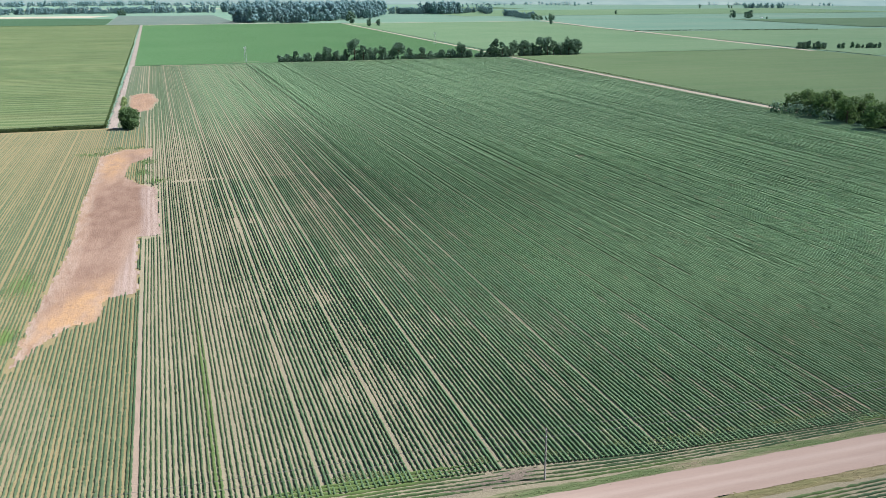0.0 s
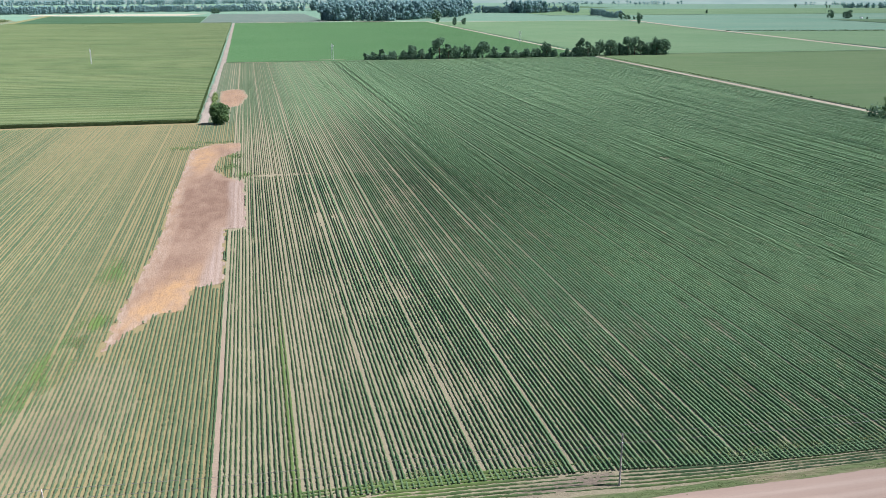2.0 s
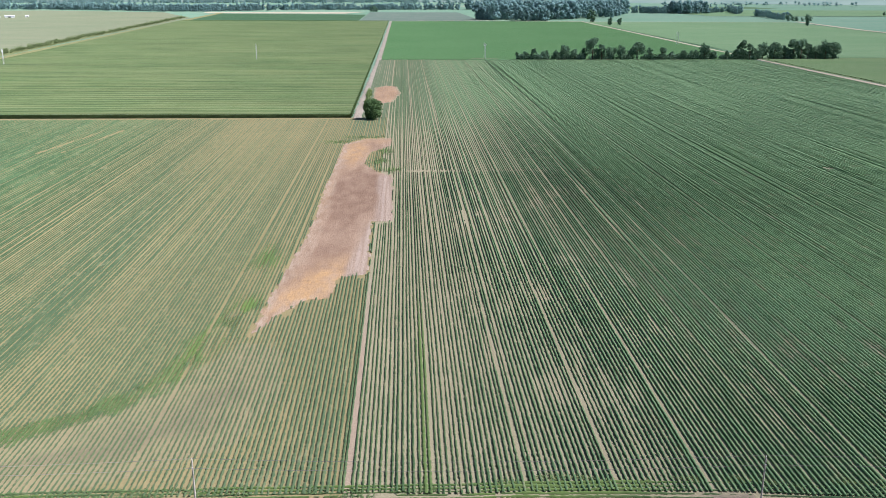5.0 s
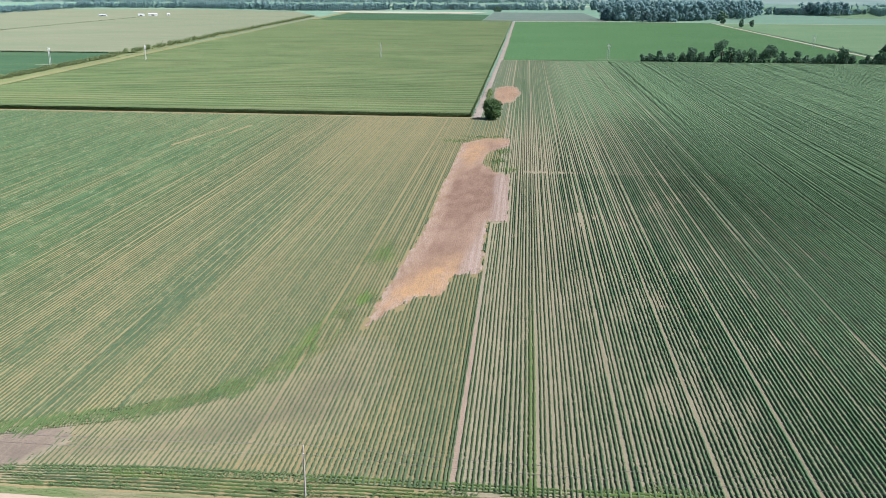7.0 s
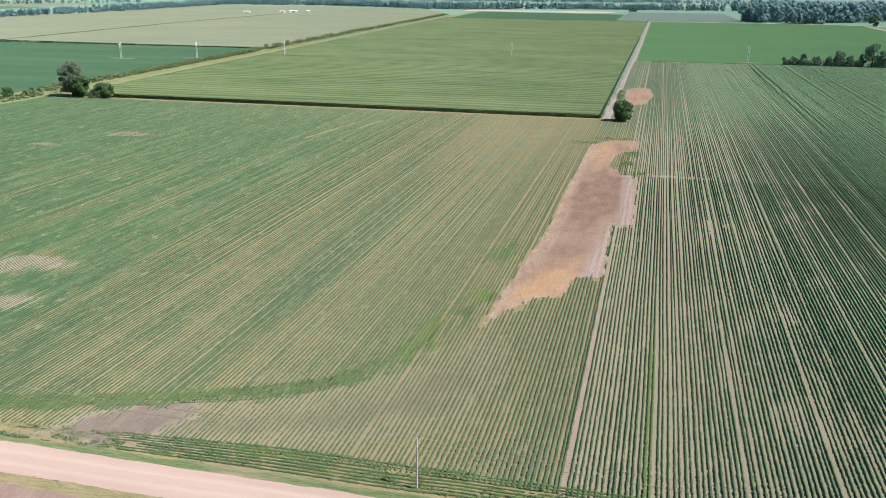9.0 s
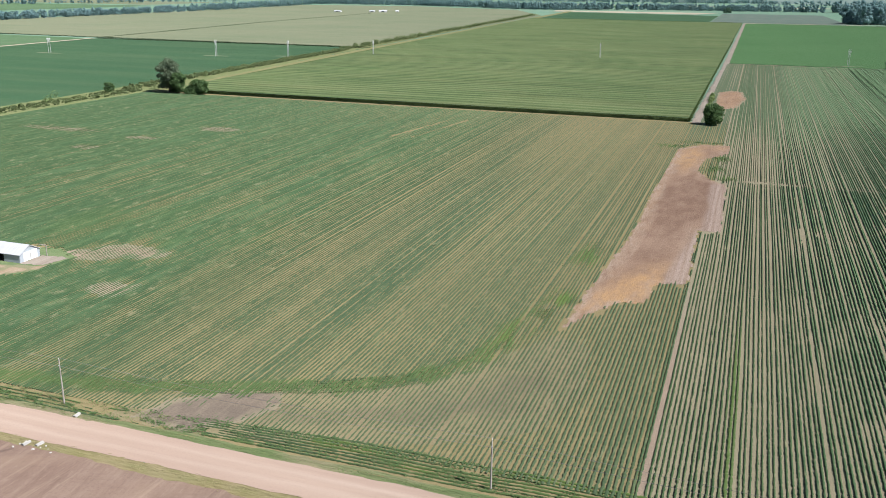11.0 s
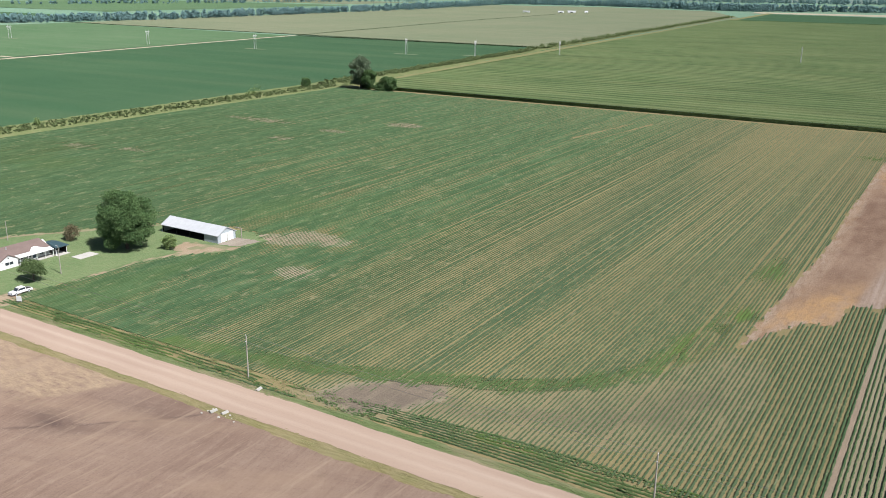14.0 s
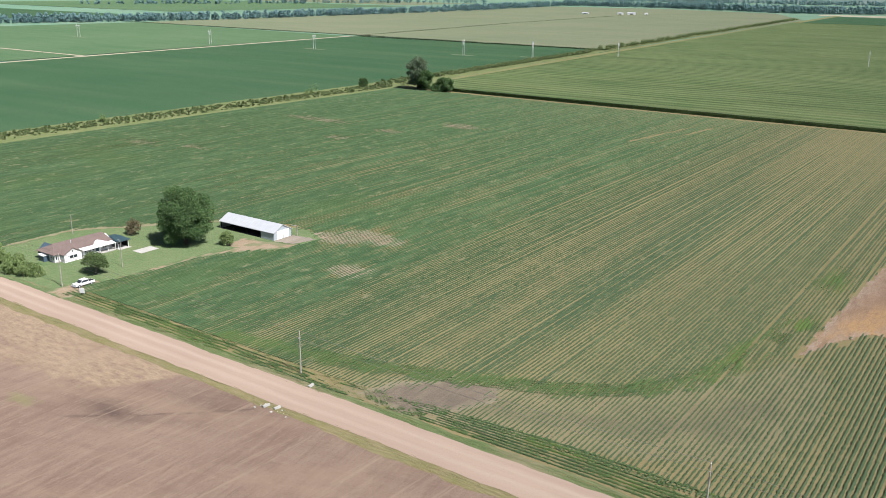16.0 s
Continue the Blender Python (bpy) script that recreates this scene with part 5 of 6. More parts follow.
woods("ditch_brush", [(-450, 130, -444, CORN_Y, 22, 1400, 0.7), (-450, 130, -444, CORN_Y, 15, 300, 1.7), (-450, 130, -444, CORN_Y, 9, 26, 3.2), (-452, CORN_Y, -482, 1000, 14, 700, 3.0), (-482, 1000, -580, 2400, 14, 620, 6.0), (-432, 560, -436, 600, 6, 10, 6)],
      "low green scrub along the ditch", 1.3, 26, M_SCRUB, category="scrub")
woods("field_hedges", [(-1540, 1082, -470, 1054, 4, 1100, 0.9), (-900, 1060, -968, 1640, 3, 420, 0.9), (-968, 1640, -1010, 2300, 3, 300, 0.9), (905, 1575, 1290, 1512, 5, 420, 2.6), (417, 480, 422, 1010, 1.5, 420, 0.5), (-892, 1040, -480, 1048, 3, 600, 1.6)],
      "thin dark hedge lines between far fields", 1.2, 8, M_HEDGE_DARK, category="hedge")
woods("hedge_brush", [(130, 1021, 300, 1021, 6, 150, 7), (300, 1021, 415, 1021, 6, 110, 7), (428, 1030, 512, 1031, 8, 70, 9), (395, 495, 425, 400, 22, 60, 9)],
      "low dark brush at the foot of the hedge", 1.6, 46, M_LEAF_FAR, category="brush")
woods("verge_weeds", [(-26, 600, -27, 720, 2, 26, 4), (-450, 470, -449, 478, 4, 3, 8), (-450, 300, -449, 306, 4, 2, 6)], "green weeds beside the lane", 0.9, 60, M_SHRUB, category="weeds")


# ---- power lines ----
def power_pole(h):
    p = thing("power_pole", pose(0, 0, 0), "weathered grey wooden power pole at the roadside", "power pole", "roadside power poles")
    part("pole", rod_between((0, 0, -0.3), (0, 0, h), 0.17, 0.11, 10), M_POLE, p)
    part("insulator", rod_between((0, 0, h), (0, 0, h + 0.28), 0.06, 0.04, 8), M_WHITE, p, "white porcelain insulator")
    part("bracket", box(-0.05, -0.3, h - 1.35, 0.05, 0.05, h - 1.25), M_STEEL, p)
    return p


POLES = [(-301, 124.5), (-211.0, 123.2), (-121.2, 121.9), (-33.5, 121.5), (56.3, 119.0), (146.0, 117.5)]
first = power_pole(9.5)
for i, (x, y) in enumerate(POLES):
    ob = first if i == 0 else copy_thing(first, pose(x, y, 0))
    ob.matrix_basis = pose(x, y, 0)


def wire(name, a, b, sag, r, label, segs=24):
    bm = bmesh.new()
    rings = []
    for i in range(segs + 1):
        t = i / segs
        p = Vector(a).lerp(Vector(b), t) - Vector((0, 0, sag * 4 * t * (1 - t)))
        rings.append([bm.verts.new(p + Vector((0, r * math.cos(k * 2.0944), r * math.sin(k * 2.0944)))) for k in range(3)])
    for p, q in zip(rings, rings[1:]):
        for k in range(3):
            bm.faces.new((p[k], p[(k + 1) % 3], q[(k + 1) % 3], q[k]))
    return tagged(part(name, bm, M_WIRE), label, "wire", "overhead wires")


for (x0, y0), (x1, y1) in zip(POLES, POLES[1:]):
    wire("power_line", (x0, y0, 9.75), (x1, y1, 9.75), 0.9, 0.035, "thin grey overhead power line above the verge")
    wire("power_line", (x0, y0 - 0.28, 8.2), (x1, y1 - 0.28, 8.2), 0.8, 0.035, "thin grey neutral wire above the verge")


def h_frame():
    """A transmission support: two tall poles with a crossarm and braces."""
    t = thing("transmission_tower", pose(0, 0, 0), "grey two-poled transmission tower standing in the crop", "transmission tower", "transmission line")
    for s in (-1, 1):
        part("pole", rod_between((0, 2.4 * s, -0.5), (0, 2.4 * s, 18.0), 0.24, 0.18, 8), M_TOWER, t)
    part("crossarm", box(-0.17, -4.6, 15.8, 0.17, 4.6, 16.25), M_TOWER, t)
    for s in (-1, 1):
        part("brace", rod_between((0, -2.4 * s, 11.0), (0, 2.4 * s, 15.6), 0.16, 0.16, 6), M_TOWER, t)
    for y in (-4.4, 0, 4.4):
        part("insulator_string", rod_between((0, y, 14.6), (0, y, 15.8), 0.16, 0.16, 6), M_TOWER, t)
    return t


TOWERS = [(-1145, 739), (-913, 777), (-757, 806), (-570, 856), (-495, 885), (-412, 933), (-164.5, 1003), (95, 1036), (404, 1300)]
for x, y in ((-1145, 739), (-757, 806), (-570, 856), (-495, 885), (95, 1036)):
    sheet("tower_ground", [(x - 17, y - 3), (x - 4, y - 4.5), (x + 16, y - 2), (x + 15, y + 3), (x - 3, y + 4), (x - 15, y + 2.5)], 0.07, M_TANFIELD, "pale unplanted strip round a tower's foot", "field", 0.8, int(abs(x)))
first = h_frame()
for i, (x, y) in enumerate(TOWERS):
    m = pose(x, y, 0, 0, 0, 15)
    ob = first if i == 0 else copy_thing(first, m)
    ob.matrix_basis = m


# ---- the farm ----
def gable_roof(name, axis, lo, hi, c, half, eave, ridge, over, material, parent, thick=0.16):
    """A ridged roof over a span centred on c, drawn out along the axis."""
    k = (ridge - eave) / half
    e, z = half + over, eave - over * k
    pts = [(c - e, z), (c, ridge), (c + e, z), (c + e, z + thick), (c, ridge + thick * 1.15), (c - e, z + thick)]
    return part(name, prism(pts, axis, lo - over, hi + over), material, parent)


def barn():
    x0, x1, y0, y1, eave, ridge = -222.5, -197.2, 188.6, 196.4, 2.55, 4.55
    yc = (y0 + y1) / 2
    b = thing("barn", pose(0, 0, 0), "long pale metal pole barn with an open dark side", "barn")
    gable_roof("roof", "x", x0, x1, yc, (y1 - y0) / 2, eave, ridge, 0.3, M_STEEL, b)
    # back wall, floor and posts are coloured near-black for the shade inside
    part("back_wall", box(x0, y1 - 0.12, 0, x1, y1, eave), M_DARK, b)
    part("floor", box(x0, y0, 0, x1, y1, 0.08), M_DARK, b)
    for n, x in (("gable_wall", x0), ("gable_wall", x1 - 0.12)):
        part(n, prism([(y0, 0), (y1, 0), (y1, eave), (yc, ridge - 0.05), (y0, eave)], "x", x, x + 0.12), M_SIDING, b, "pale sheet-metal gable wall")
    part("side_wall", box(x1 - 6.0, y0 - 0.02, 0, x1 - 0.13, y0 + 0.1, eave), M_SIDING, b, "pale blue-grey metal siding")
    # solid pale panels stand for daylight seen through the back wall
    for i in range(3):
        x = x0 + 8.6 + i * 3.1
        part("daylight_panel", box(x, y1 - 0.16, 0.35, x + 1.5, y1 - 0.13, 0.85), M_CONCRETE, b, "pale panel painted as daylight through the back wall")
    for i in range(4):
        x = x0 + 0.2 + i * 6.2
        part("post", box(x, y0, 0.08, x + 0.2, y0 + 0.2, eave), M_DARK, b)
    for i, w in enumerate((0.9, 3.0)):
        part("sliding_door", box(x1 + 0.02, y0 + 1.3 + i * 2.8, 0.1, x1 + 0.08, y0 + 3.9 + i * 2.8, 2.9), M_WHITE, b, "white sliding barn door")
    part("seam", box(x1 + 0.09, y0 + 4.0, 0.1, x1 + 0.12, y0 + 4.1, 2.9), M_POLE, b)
    part("beam", box(x1 - 0.3, y1 + 0.4, 3.4, x1 + 2.2, y1 + 0.6, 3.6), M_POLE, b, "grey timber beam of an open frame")
    part("post", box(x1 + 2.0, y1 + 0.4, 0, x1 + 2.2, y1 + 0.6, 3.4), M_POLE, b)
    for i in range(20):
        x = x0 + 0.6 + i * 1.28
        k = (ridge - eave) / ((y1 - y0) / 2)
        part("roof_rib", prism([(y0 - 0.3, eave - 0.3 * k + 0.165), (yc, ridge + 0.19), (yc, ridge + 0.23), (y0 - 0.3, eave - 0.3 * k + 0.21)], "x", x, x + 0.06), M_STEEL, b)
    return b


barn()


def window(y0, y1, x, z0, z1, parent, axis="y"):
    f = part("window", box(x, y0, z0, x + 0.06, y1, z1) if axis == "y" else box(y0, x - 0.06, z0, y1, x, z1), M_WHITE, parent, "white framed window with dark panes")
    n = 2
    w = (y1 - y0) / n
    for i in range(n):
        a, b = y0 + i * w + 0.08, y0 + (i + 1) * w - 0.08
        part("pane", box(x + 0.05, a, z0 + 0.08, x + 0.075, b, z1 - 0.08) if axis == "y" else box(a, x - 0.075, z0 + 0.08, b, x - 0.05, z1 - 0.08), M_GLASS, f)


def hip_roof(name, x0, x1, y0, y1, eave, ridge, south, north, material, parent, thick=0.14):
    """A roof with its ridge along y; south and north: how far the ridge stops short of the ends."""
    bm = bmesh.new()
    xc = (x0 + x1) / 2
    low = [(x0, y0, eave), (x1, y0, eave), (x1, y1, eave), (x0, y1, eave)]
    ends = [(xc, y0 + south, ridge), (xc, y1 - north, ridge)]
    layers = []
    for dz in (0.0, thick):
        layers.append(([bm.verts.new((x, y, z + dz)) for x, y, z in low], [bm.verts.new((x, y, z + dz)) for x, y, z in ends]))
    for l, r in layers:
        bm.faces.new((l[0], l[1], r[0]))
        bm.faces.new((l[1], l[2], r[1], r[0]))
        bm.faces.new((l[2], l[3], r[1]))
        bm.faces.new((l[3], l[0], r[0], r[1]))
    a, b = layers[0][0], layers[1][0]
    for i in range(4):
        bm.faces.new((a[i], a[(i + 1) % 4], b[(i + 1) % 4], b[i]))
    return part(name, bm, material, parent)


def house():
    x0, x1, y0, y1 = -239.4, -231.0, 133.6, 152.6
    eave, ridge = 2.5, 4.5
    h = thing("farmhouse", pose(0, 0, 0), "white single-storey farmhouse with a brown shingle roof", "house")
    part("wall", box(x0, y0, 0, x1, y1, eave), M_WHITE, h)
    part("foundation", box(x0 - 0.05, y0 - 0.05, 0, x1 + 0.05, y1 + 0.05, 0.3), M_CONCRETE, h)
    hip_roof("roof", x0 - 0.5, x1 + 0.5, y0 - 0.5, y1 + 0.5, eave - 0.02, ridge, 2.8, 0.6, M_ROOF, h)
    part("fascia", box(x1 + 0.42, 141.5, eave - 0.16, x1 + 0.55, y1 + 0.5, eave + 0.1), M_WHITE, h, "white eaves board")
    part("ridge_cap", box(-235.4, y0 + 1.8, ridge + 0.1, -235.2, y1 - 0.2, ridge + 0.2), M_ROOF, h)
    # wing with its gable to the yard
    part("front_wing", prism([(135.4, 0), (141.0, 0), (141.0, eave), (138.2, 4.0), (135.4, eave)], "x", x1 - 0.5, -228.9), M_WHITE, h)
    gable_roof("wing_roof", "x", -235.0, -229.0, 138.2, 2.8, eave, 4.0, 0.35, M_ROOF, h)
    window(137.0, 139.6, -228.9, 1.0, 2.0, h)
    part("vent", box(-228.9, 138.0, 2.9, -228.86, 138.4, 3.3), M_DARK, h)
    window(y0 + 0.25, y0 + 1.35, x1, 0.9, 2.1, h)
    for a in (-232.9, -232.0):
        window(a, a + 0.7, y0, 1.0, 2.0, h, "x")
    for a in (142.6, 145.2, 149.4):
        window(a, a + 1.3, x1, 0.9, 2.1, h)
    part("door", box(x1, 147.2, 0.3, x1 + 0.06, 148.1, 2.3), M_BLUE, h, "blue-grey front door")
    # porch
    part("porch_roof", prism([(x1 + 0.3, 2.62), (x1 + 2.6, 2.3), (x1 + 2.6, 2.42), (x1 + 0.3, 2.74)], "y", 141.3, 152.6), M_WHITE, h, "white sloping porch roof")
    part("porch_floor", box(x1, 141.3, 0, x1 + 2.5, 152.4, 0.2), M_CONCRETE, h)
    for y in (141.5, 144.2, 147.0, 149.7, 152.3):
        part("porch_post", box(x1 + 2.35, y - 0.07, 0.2, x1 + 2.49, y + 0.07, 2.34), M_WHITE, h)
    part("rail", box(x1 + 2.38, 141.5, 1.0, x1 + 2.46, 146.9, 1.08), M_WHITE, h)
    # small additions at the south end and behind
    # the end wall's shaded part is painted as a blue-grey panel
    part("south_shade_panel", box(x0, y0 - 0.07, 0.3, -233.7, y0 - 0.01, eave - 0.1), M_BLUE, h, "blue-grey panel painting the shade on the end wall")
    part("lean_to", box(-237.0, y0 - 1.3, 0, -234.6, y0 - 0.09, 1.8), M_BLUE, h, "blue-grey lean-to")
    part("lean_to_roof", prism([(-237.2, 1.8), (-234.4, 1.8), (-234.4, 1.9), (-237.2, 2.2)], "y", y0 - 1.5, y0 - 0.09), M_WHITE, h, "white lean-to roof")
    gable_roof("back_gable", "x", -241.6, -238.4, 137.2, 1.5, 2.3, 3.6, 0.25, M_BLUE, h)
    part("back_room", box(-241.5, 135.8, 0, -239.4, 138.6, 2.3), M_WHITE, h)
    part("dormer", prism([(146.2, 2.75), (151.2, 2.75), (148.5, 3.6)], "x", -232.2, -229.6), M_WHITE, h, "white gabled dormer over the porch")
    part("flue", rod_between((-234.0, 141.0, 3.9), (-234.0, 141.0, 4.9), 0.12, 0.12, 10), M_STEEL, h)
    part("north_gable", prism([(-236.8, 3.2), (-232.2, 3.0), (-234.3, 4.35)], "y", y1 + 0.1, y1 + 0.55), M_WHITE, h, "white gable board")
    # car port
    c = thing("carport", pose(0, 0, 0), "open carport with a blue-grey metal roof beside the house", "carport")
    hip_roof("roof", -236.4, -227.8, 152.9, 157.4, 2.45, 3.3, 0.6, 1.2, M_TEAL, c)
    part("floor", box(-236.3, 152.9, 0, -227.4, 157.2, 0.12), M_CONCRETE, c)
    # dark sheets stand for the shade under the roof
    part("back_wall", box(-236.2, 152.9, 0.12, -236.0, 157.0, 2.4), M_DARK, c)
    part("side_wall", box(-236.0, 156.8, 0.12, -229.0, 157.0, 2.4), M_DARK, c)
    for x in (-235.6, -232.1, -228.4):
        for y in (153.1, 156.7):
            part("post", box(x - 0.07, y - 0.07, 0.12, x + 0.07, y + 0.07, 2.45), M_WHITE, c)
    part("beam", box(-228.5, 153.0, 2.25, -228.3, 157.2, 2.45), M_WHITE, c)


house()
tagged(part("concrete_slab", box(-223.5, 154.6, 0.0, -219.3, 161.1, 0.16, 0.04), M_CONCRETE), "pale concrete slab in the lawn", "slab")
SOFT = (("rim", lambda x, y, d: np.clip(step(2.2, 0.1, d + 2.4 * (value_noise(x / 1.2, y / 1.2, 81) - 0.5)) + 0.55 * step(0.52, 0.72, value_noise(x / 2.6, y / 2.0, 86)), 0, 1)),)
patch("driveway", [(-213, 117.2), (-201, 117.2), (-201.5, 126), (-204.5, 133), (-209.5, 133), (-211, 124)], 0.09, 0.35, M_YARD_DIRT, "pale dirt driveway by the road", "driveway", SOFT, 0.02, 0.8)
patch("barn_track", [(-205.6, 140), (-202.0, 140), (-200.8, 163), (-194, 177.5), (-186.5, 185), (-187, 192), (-193, 189), (-199.5, 188), (-208, 185), (-207, 176), (-201.8, 175.5), (-204.6, 165)], 0.09, 0.35, M_YARD_DIRT, "worn dirt track leading to the barn", "driveway", SOFT, 0.02, 0.8)
patch("yard_edge", [(-261, 117), (-261, 159), (-247.5, 175.5), (-228, 198.5), (-225, 197), (-243, 174), (-257, 157), (-258, 117)], 0.09, 0.4, M_YARD_DIRT, "worn dirt strip between lawn and crop", "track", (("rim", lambda x, y, d: np.clip(0.35 + step(1.4, 0.1, d + 1.6 * (value_noise(x / 2.0, y / 2.0, 82) - 0.5)), 0, 1)),), 0.02, 0.8)
sheet("barn_apron", [(-196.8, 188), (-190, 189.5), (-187.5, 198), (-196.8, 197)], 0.13, M_LANE, "pale gravel apron before the barn doors", "apron", 0.6, 33)


def pickup(m):
    t = thing("pickup_truck", m, "white pickup truck parked on the dirt driveway", "pickup truck")
    part("body", prism([(-2.9, 0.55), (2.75, 0.55), (2.9, 0.75), (2.85, 1.05), (1.45, 1.15), (-2.9, 1.12)], "y", -0.98, 0.98), M_CAR, t)
    part("cab", prism([(-1.15, 1.1), (1.40, 1.12), (0.72, 1.84), (-1.0, 1.88)], "y", -0.86, 0.86), M_CAR, t)
    part("windscreen", prism([(1.42, 1.17), (1.47, 1.17), (0.83, 1.79), (0.78, 1.79)], "y", -0.78, 0.78), M_GLASS, t)
    for s in (-1, 1):
        part("side_window", prism([(-0.95, 1.22), (1.15, 1.22), (0.66, 1.74), (-0.88, 1.77)], "y", 0.862 * s - 0.01, 0.862 * s + 0.01), M_GLASS, t)
        for x in (-1.85, 1.85):
            w = part("wheel", rod_between((x, 0.74 * s, 0.42), (x, 1.0 * s, 0.42), 0.42, 0.42, 18), M_TYRE, t)
            part("rim", rod_between((x, 0.98 * s, 0.42), (x, 1.02 * s, 0.42), 0.24, 0.22, 14), M_STEEL, w)
        part("headlight", box(2.84, 0.62 * s - 0.17, 0.8, 2.93, 0.62 * s + 0.17, 0.98), M_GLASS, t)
    part("load_bed", box(-2.75, -0.82, 1.06, -1.25, 0.82, 1.135), M_DARK, t, "dark open load bed")
    part("bumper", box(2.85, -0.95, 0.45, 3.02, 0.95, 0.68, 0.03), M_STEEL, t)
    part("bumper", box(-3.05, -0.95, 0.5, -2.88, 0.95, 0.68, 0.03), M_STEEL, t)
    return t


pickup(pose(-207.3, 127.2, 0.02, 0, 0, -90))
sign = thing("notice_board", pose(-201.2, 122.8, 0, 0, 0, 20), "white board on two posts by the driveway", "sign")
part("board", box(-0.75, -0.03, 0.5, 0.75, 0.03, 1.9), M_WHITE, sign)
for x in (-0.6, 0.6):
    part("post", box(x - 0.05, 0.035, 0, x + 0.05, 0.12, 1.9), M_POLE, sign)
yard = thing("yard_pole", pose(-212.7, 143.3, 0), "weathered pole standing on the lawn", "pole")
part("pole", rod_between((0, 0, -0.2), (0, 0, 8.3), 0.14, 0.09, 8), M_POLE, yard)
part("lamp", rod_between((0, 0, 8.1), (-0.8, -0.2, 8.3), 0.05, 0.08, 6), M_STEEL, yard)
back = thing("back_pole", pose(-255.0, 154.7, 0), "grey pole behind the house", "pole")
part("pole", rod_between((0, 0, -0.2), (0, 0, 6.4), 0.12, 0.08, 8), M_POLE, back)
for i, (x, y) in enumerate(((-116.2, 106.9), (-113.8, 107.5), (-115.3, 118.6))):
    c = thing("culvert_pipe", pose(x, y, -0.26, 0, 0, -12 + 9 * i), "pale concrete culvert end in the verge", "culvert", "culvert ends")
    bm = bmesh.new()
    ring = []
    for yy, r in ((-0.75, 0.40), (-0.75, 0.31), (-0.2, 0.31)):
        ring.append([bm.verts.new((r * math.cos(k * math.pi / 8), yy, 0.3 + r * math.sin(k * math.pi / 8))) for k in range(16)])
    ring.insert(0, [bm.verts.new((0.40 * math.cos(k * math.pi / 8), 0.8, 0.3 + 0.40 * math.sin(k * math.pi / 8))) for k in range(16)])
    for p, q in zip(ring, ring[1:]):
        for k in range(16):
            bm.faces.new((p[k], p[(k + 1) % 16], q[(k + 1) % 16], q[k]))
    bm.faces.new(ring[0])
    part("pipe", bm, M_CONCRETE, c)
    # a dark disc stands for the shade inside the pipe
    part("mouth_shade", rod_between((0, -0.25, 0.3), (0, -0.19, 0.3), 0.305, 0.305, 16), M_DARK, c)


def stones(name, n, x, y, spread, size, label, seed):
    """Broken lumps of rubble."""
    rng = random.Random(seed)
    for i in range(n):
        bm = bmesh.new()
        bmesh.ops.create_icosphere(bm, subdivisions=1, radius=1.0)
        for v in bm.verts:
            v.co *= rng.uniform(0.7, 1.15)
        r = size * rng.uniform(0.5, 1.2)
        bmesh.ops.scale(bm, vec=(r, r * rng.uniform(0.6, 1), r * rng.uniform(0.4, 0.7)), verts=bm.verts)
        ob = part(name, bm, M_CONCRETE)
        ob.matrix_basis = pose(x + rng.gauss(0, spread), y + rng.gauss(0, spread * 0.3), 0.02, 0, 0, rng.uniform(0, 360))
        tagged(ob, label, "stone", "rubble by the culvert")


stones("rubble_stone", 9, -114.5, 106.6, 2.6, 0.32, "pale lump of rubble in the dry verge", 3)


def along_road(off, wide, x0=-260, x1=170):
    def f(rng, n):
        x = rng.uniform(x0, x1, n)
        dense = value_noise(x / 7.0, 0 * x, 51) + 0.6 * rng.random(n)
        x = x[dense > 0.62]
        return x, road_y(x) + off + wide * rng.normal(0, 0.5, len(x))
    return f


def scatter(name, n, f, size, material, label, category, seed, height=0.3):
    rng = np.random.default_rng(seed)
    x, y = f(rng, n)
    z = rng.uniform(0.0, height, len(x)) - 0.08
    return tagged(leaf_cards(name, np.stack([x, y, z], -1), size, material, None, rng, 1.8), label, category, kind="stuff")


def weedy(rng, n):
    xs, ys = [], []
    for wx, wy, rx, ry in WEEDS:
        m = int(n * rx * ry / 400)
        x, y = wx + rng.normal(0, 0.55, m) * rx, wy + rng.normal(0, 0.55, m) * ry
        ok = value_noise(x / 1.0, y / 7.0, 52) + 0.5 * value_noise(x / 4.0, y / 6.0, 53) > 0.72
        xs.append(x[ok]), ys.append(y[ok])
    return np.concatenate(xs), np.concatenate(ys)


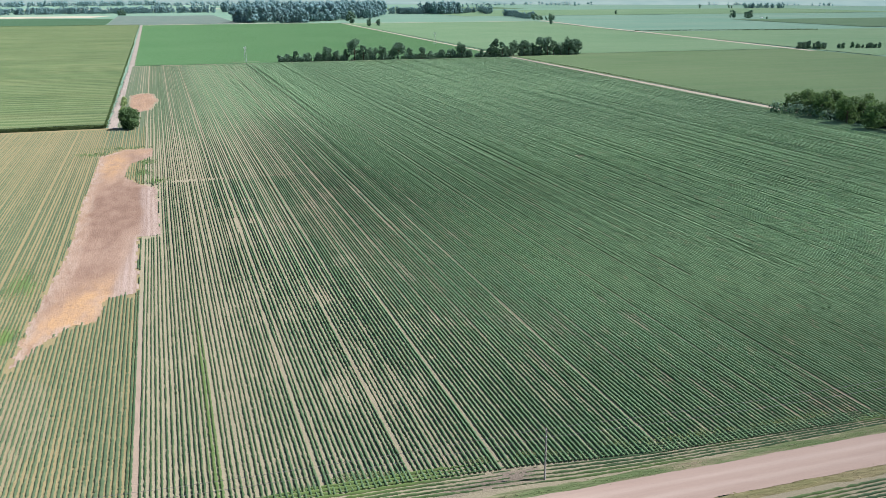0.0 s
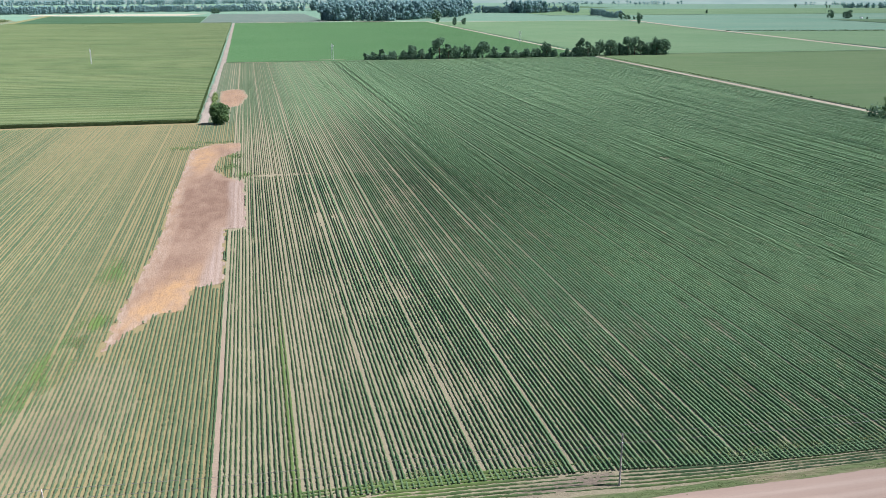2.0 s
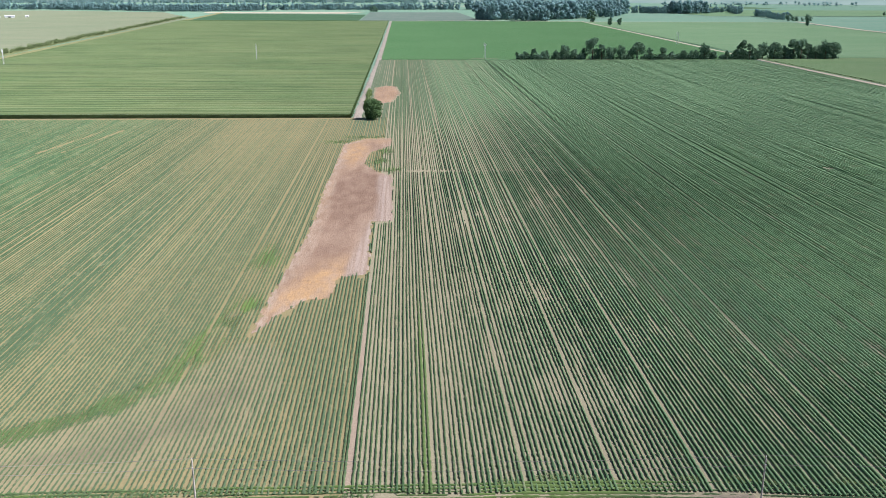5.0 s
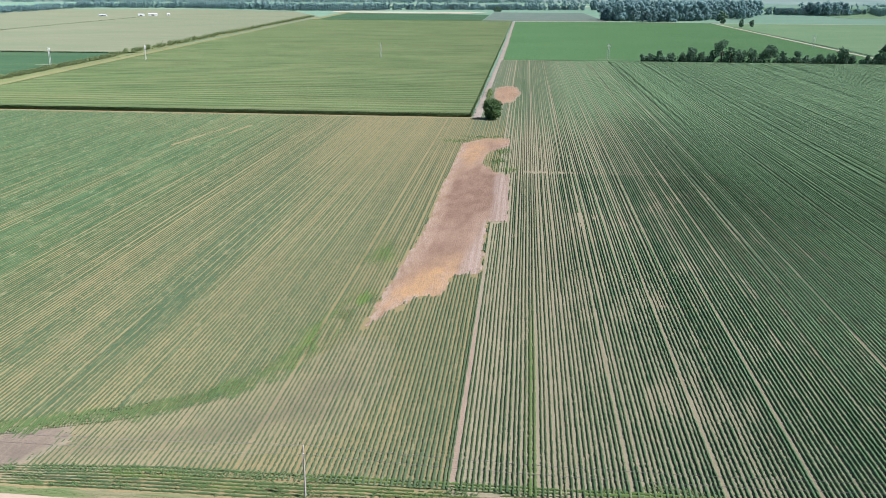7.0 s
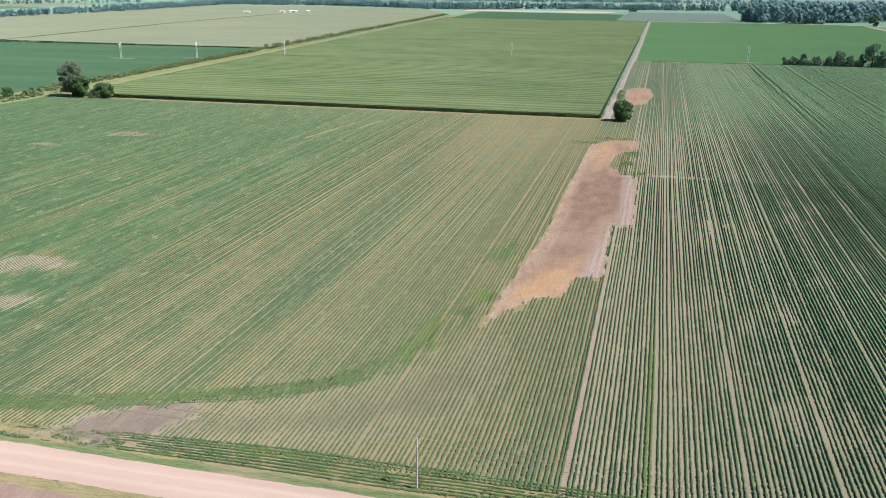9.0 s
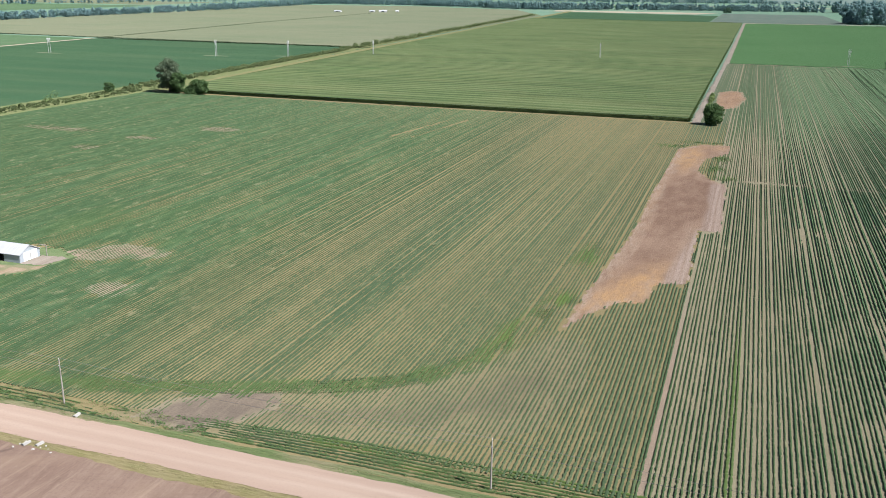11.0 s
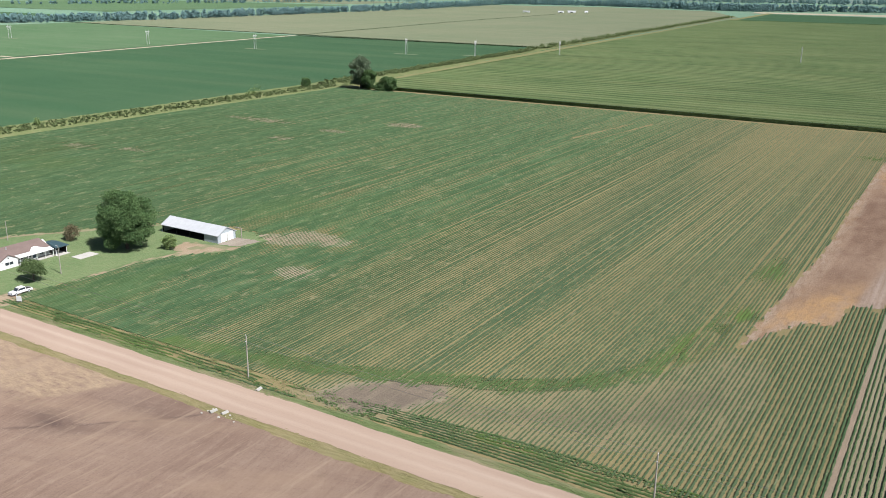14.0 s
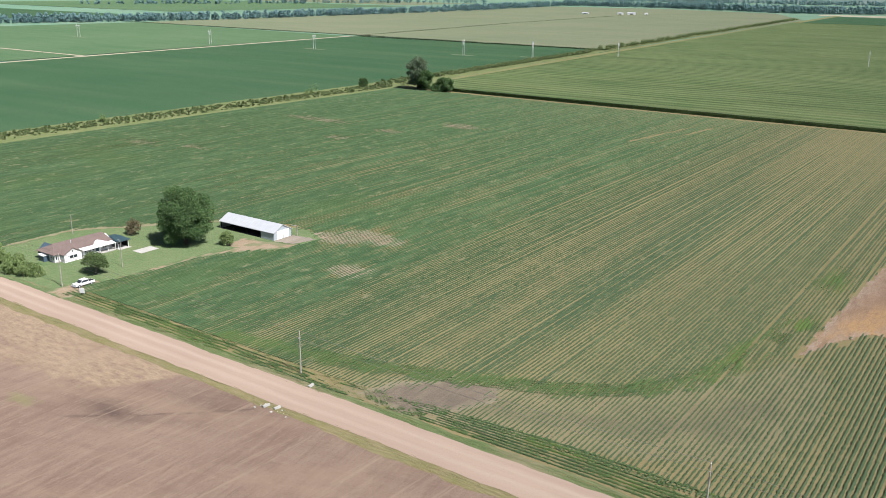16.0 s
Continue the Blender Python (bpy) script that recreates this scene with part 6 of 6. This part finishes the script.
scatter("verge_tufts", 16000, along_road(5.6, 1.2), 0.2, M_TUFT, "tufts of green grass on the roadside verge", "grass", 61, 0.22)
scatter("dry_tufts", 9000, along_road(-5.8, 1.4), 0.24, M_TUFT_DRY, "tufts of dry yellowish grass beside the road", "grass", 62, 0.3)
scatter("field_weeds", 17000, weedy, 0.32, M_WEED, "bright green weeds spreading round the bare soil", "weeds", 63, 0.35)
def headland_plants(rng, n):
    x = rng.uniform(-205, 165, n)
    k = rng.integers(0, 8, n)
    lo = road_y(x) + np.interp(x, [-206, -110, -85, -40, 0, 30, 60, 90, 170], [6.8, 6.6, 7.8, 8.0, 9.6, 9.8, 8.0, 7.4, 7.2])
    y = lo + (field_end(x) - 0.75 - lo) * k / 7 + rng.normal(0, 0.2, n)
    ok = (value_noise(x / 3.0, y / 1.6, 96) + 0.5 * value_noise(x / 18.0, y / 3.0, 97) + 0.25 * np.exp(-((x + 40) / 40.0) ** 2) > 0.80) & (x < 8)
    return x[ok], y[ok]


def roadside_weeds(rng, n):
    x = rng.uniform(-204, -96, n)
    y = road_y(x) + rng.uniform(5.6, 11.5, n)
    ok = value_noise(x / 5.0, y / 1.8, 98) + 0.4 * rng.random(n) > 0.66
    return x[ok], y[ok]


scatter("headland_plants", 42000, headland_plants, 0.33, M_WEED, "leafy green plants along the turned rows", "crop", 65, 0.5)
scatter("roadside_weeds", 11000, roadside_weeds, 0.28, M_TUFT, "rough green and straw-coloured weeds by the road", "weeds", 66, 0.35)
def row_end_plants(rng, n):
    x = rng.uniform(15, 165, n)
    y = field_end(x) + rng.normal(0.4, 0.7, n)
    ok = value_noise(x / 4.0, y / 2.0, 99) + 0.4 * rng.random(n) > 0.72
    return x[ok], y[ok]


scatter("row_end_plants", 7000, row_end_plants, 0.30, M_TUFT, "yellowish green plants where the rows end", "crop", 67, 0.5)
scatter("contour_plants", 17000, contour_plants, 0.30, M_WEED, "lush green plants in a bend across the rows", "crop", 64, 0.45)
# far farm buildings
for i, (x, y, w, d, hh) in enumerate([(-1138, 2330, 34, 10, 6), (-1055, 2385, 26, 12, 7), (-1030, 2405, 38, 14, 8), (-1000, 2440, 14, 10, 7), (520, 2150, 14, 9, 5), (1660, 2180, 40, 8, 4)]):
    w, d, hh = 0.6 * w, 0.7 * d, 0.7 * hh
    f = thing("farm_building", pose(x, y, 0, 0, 0, 10 * i), "white far farm building with a pale roof", "building", "far farm buildings")
    part("wall", box(-w / 2, -d / 2, 0, w / 2, d / 2, hh * 0.6), M_WHITE, f)
    gable_roof("roof", "x", -w / 2, w / 2, 0, d / 2, hh * 0.6, hh, 0.5, M_STEEL, f)
    # a flat dark panel stands for the shade inside the door
    part("doorway", box(-w / 6, -d / 2 - 0.05, 0, w / 6, -d / 2 - 0.01, hh * 0.45), M_DARK, f)
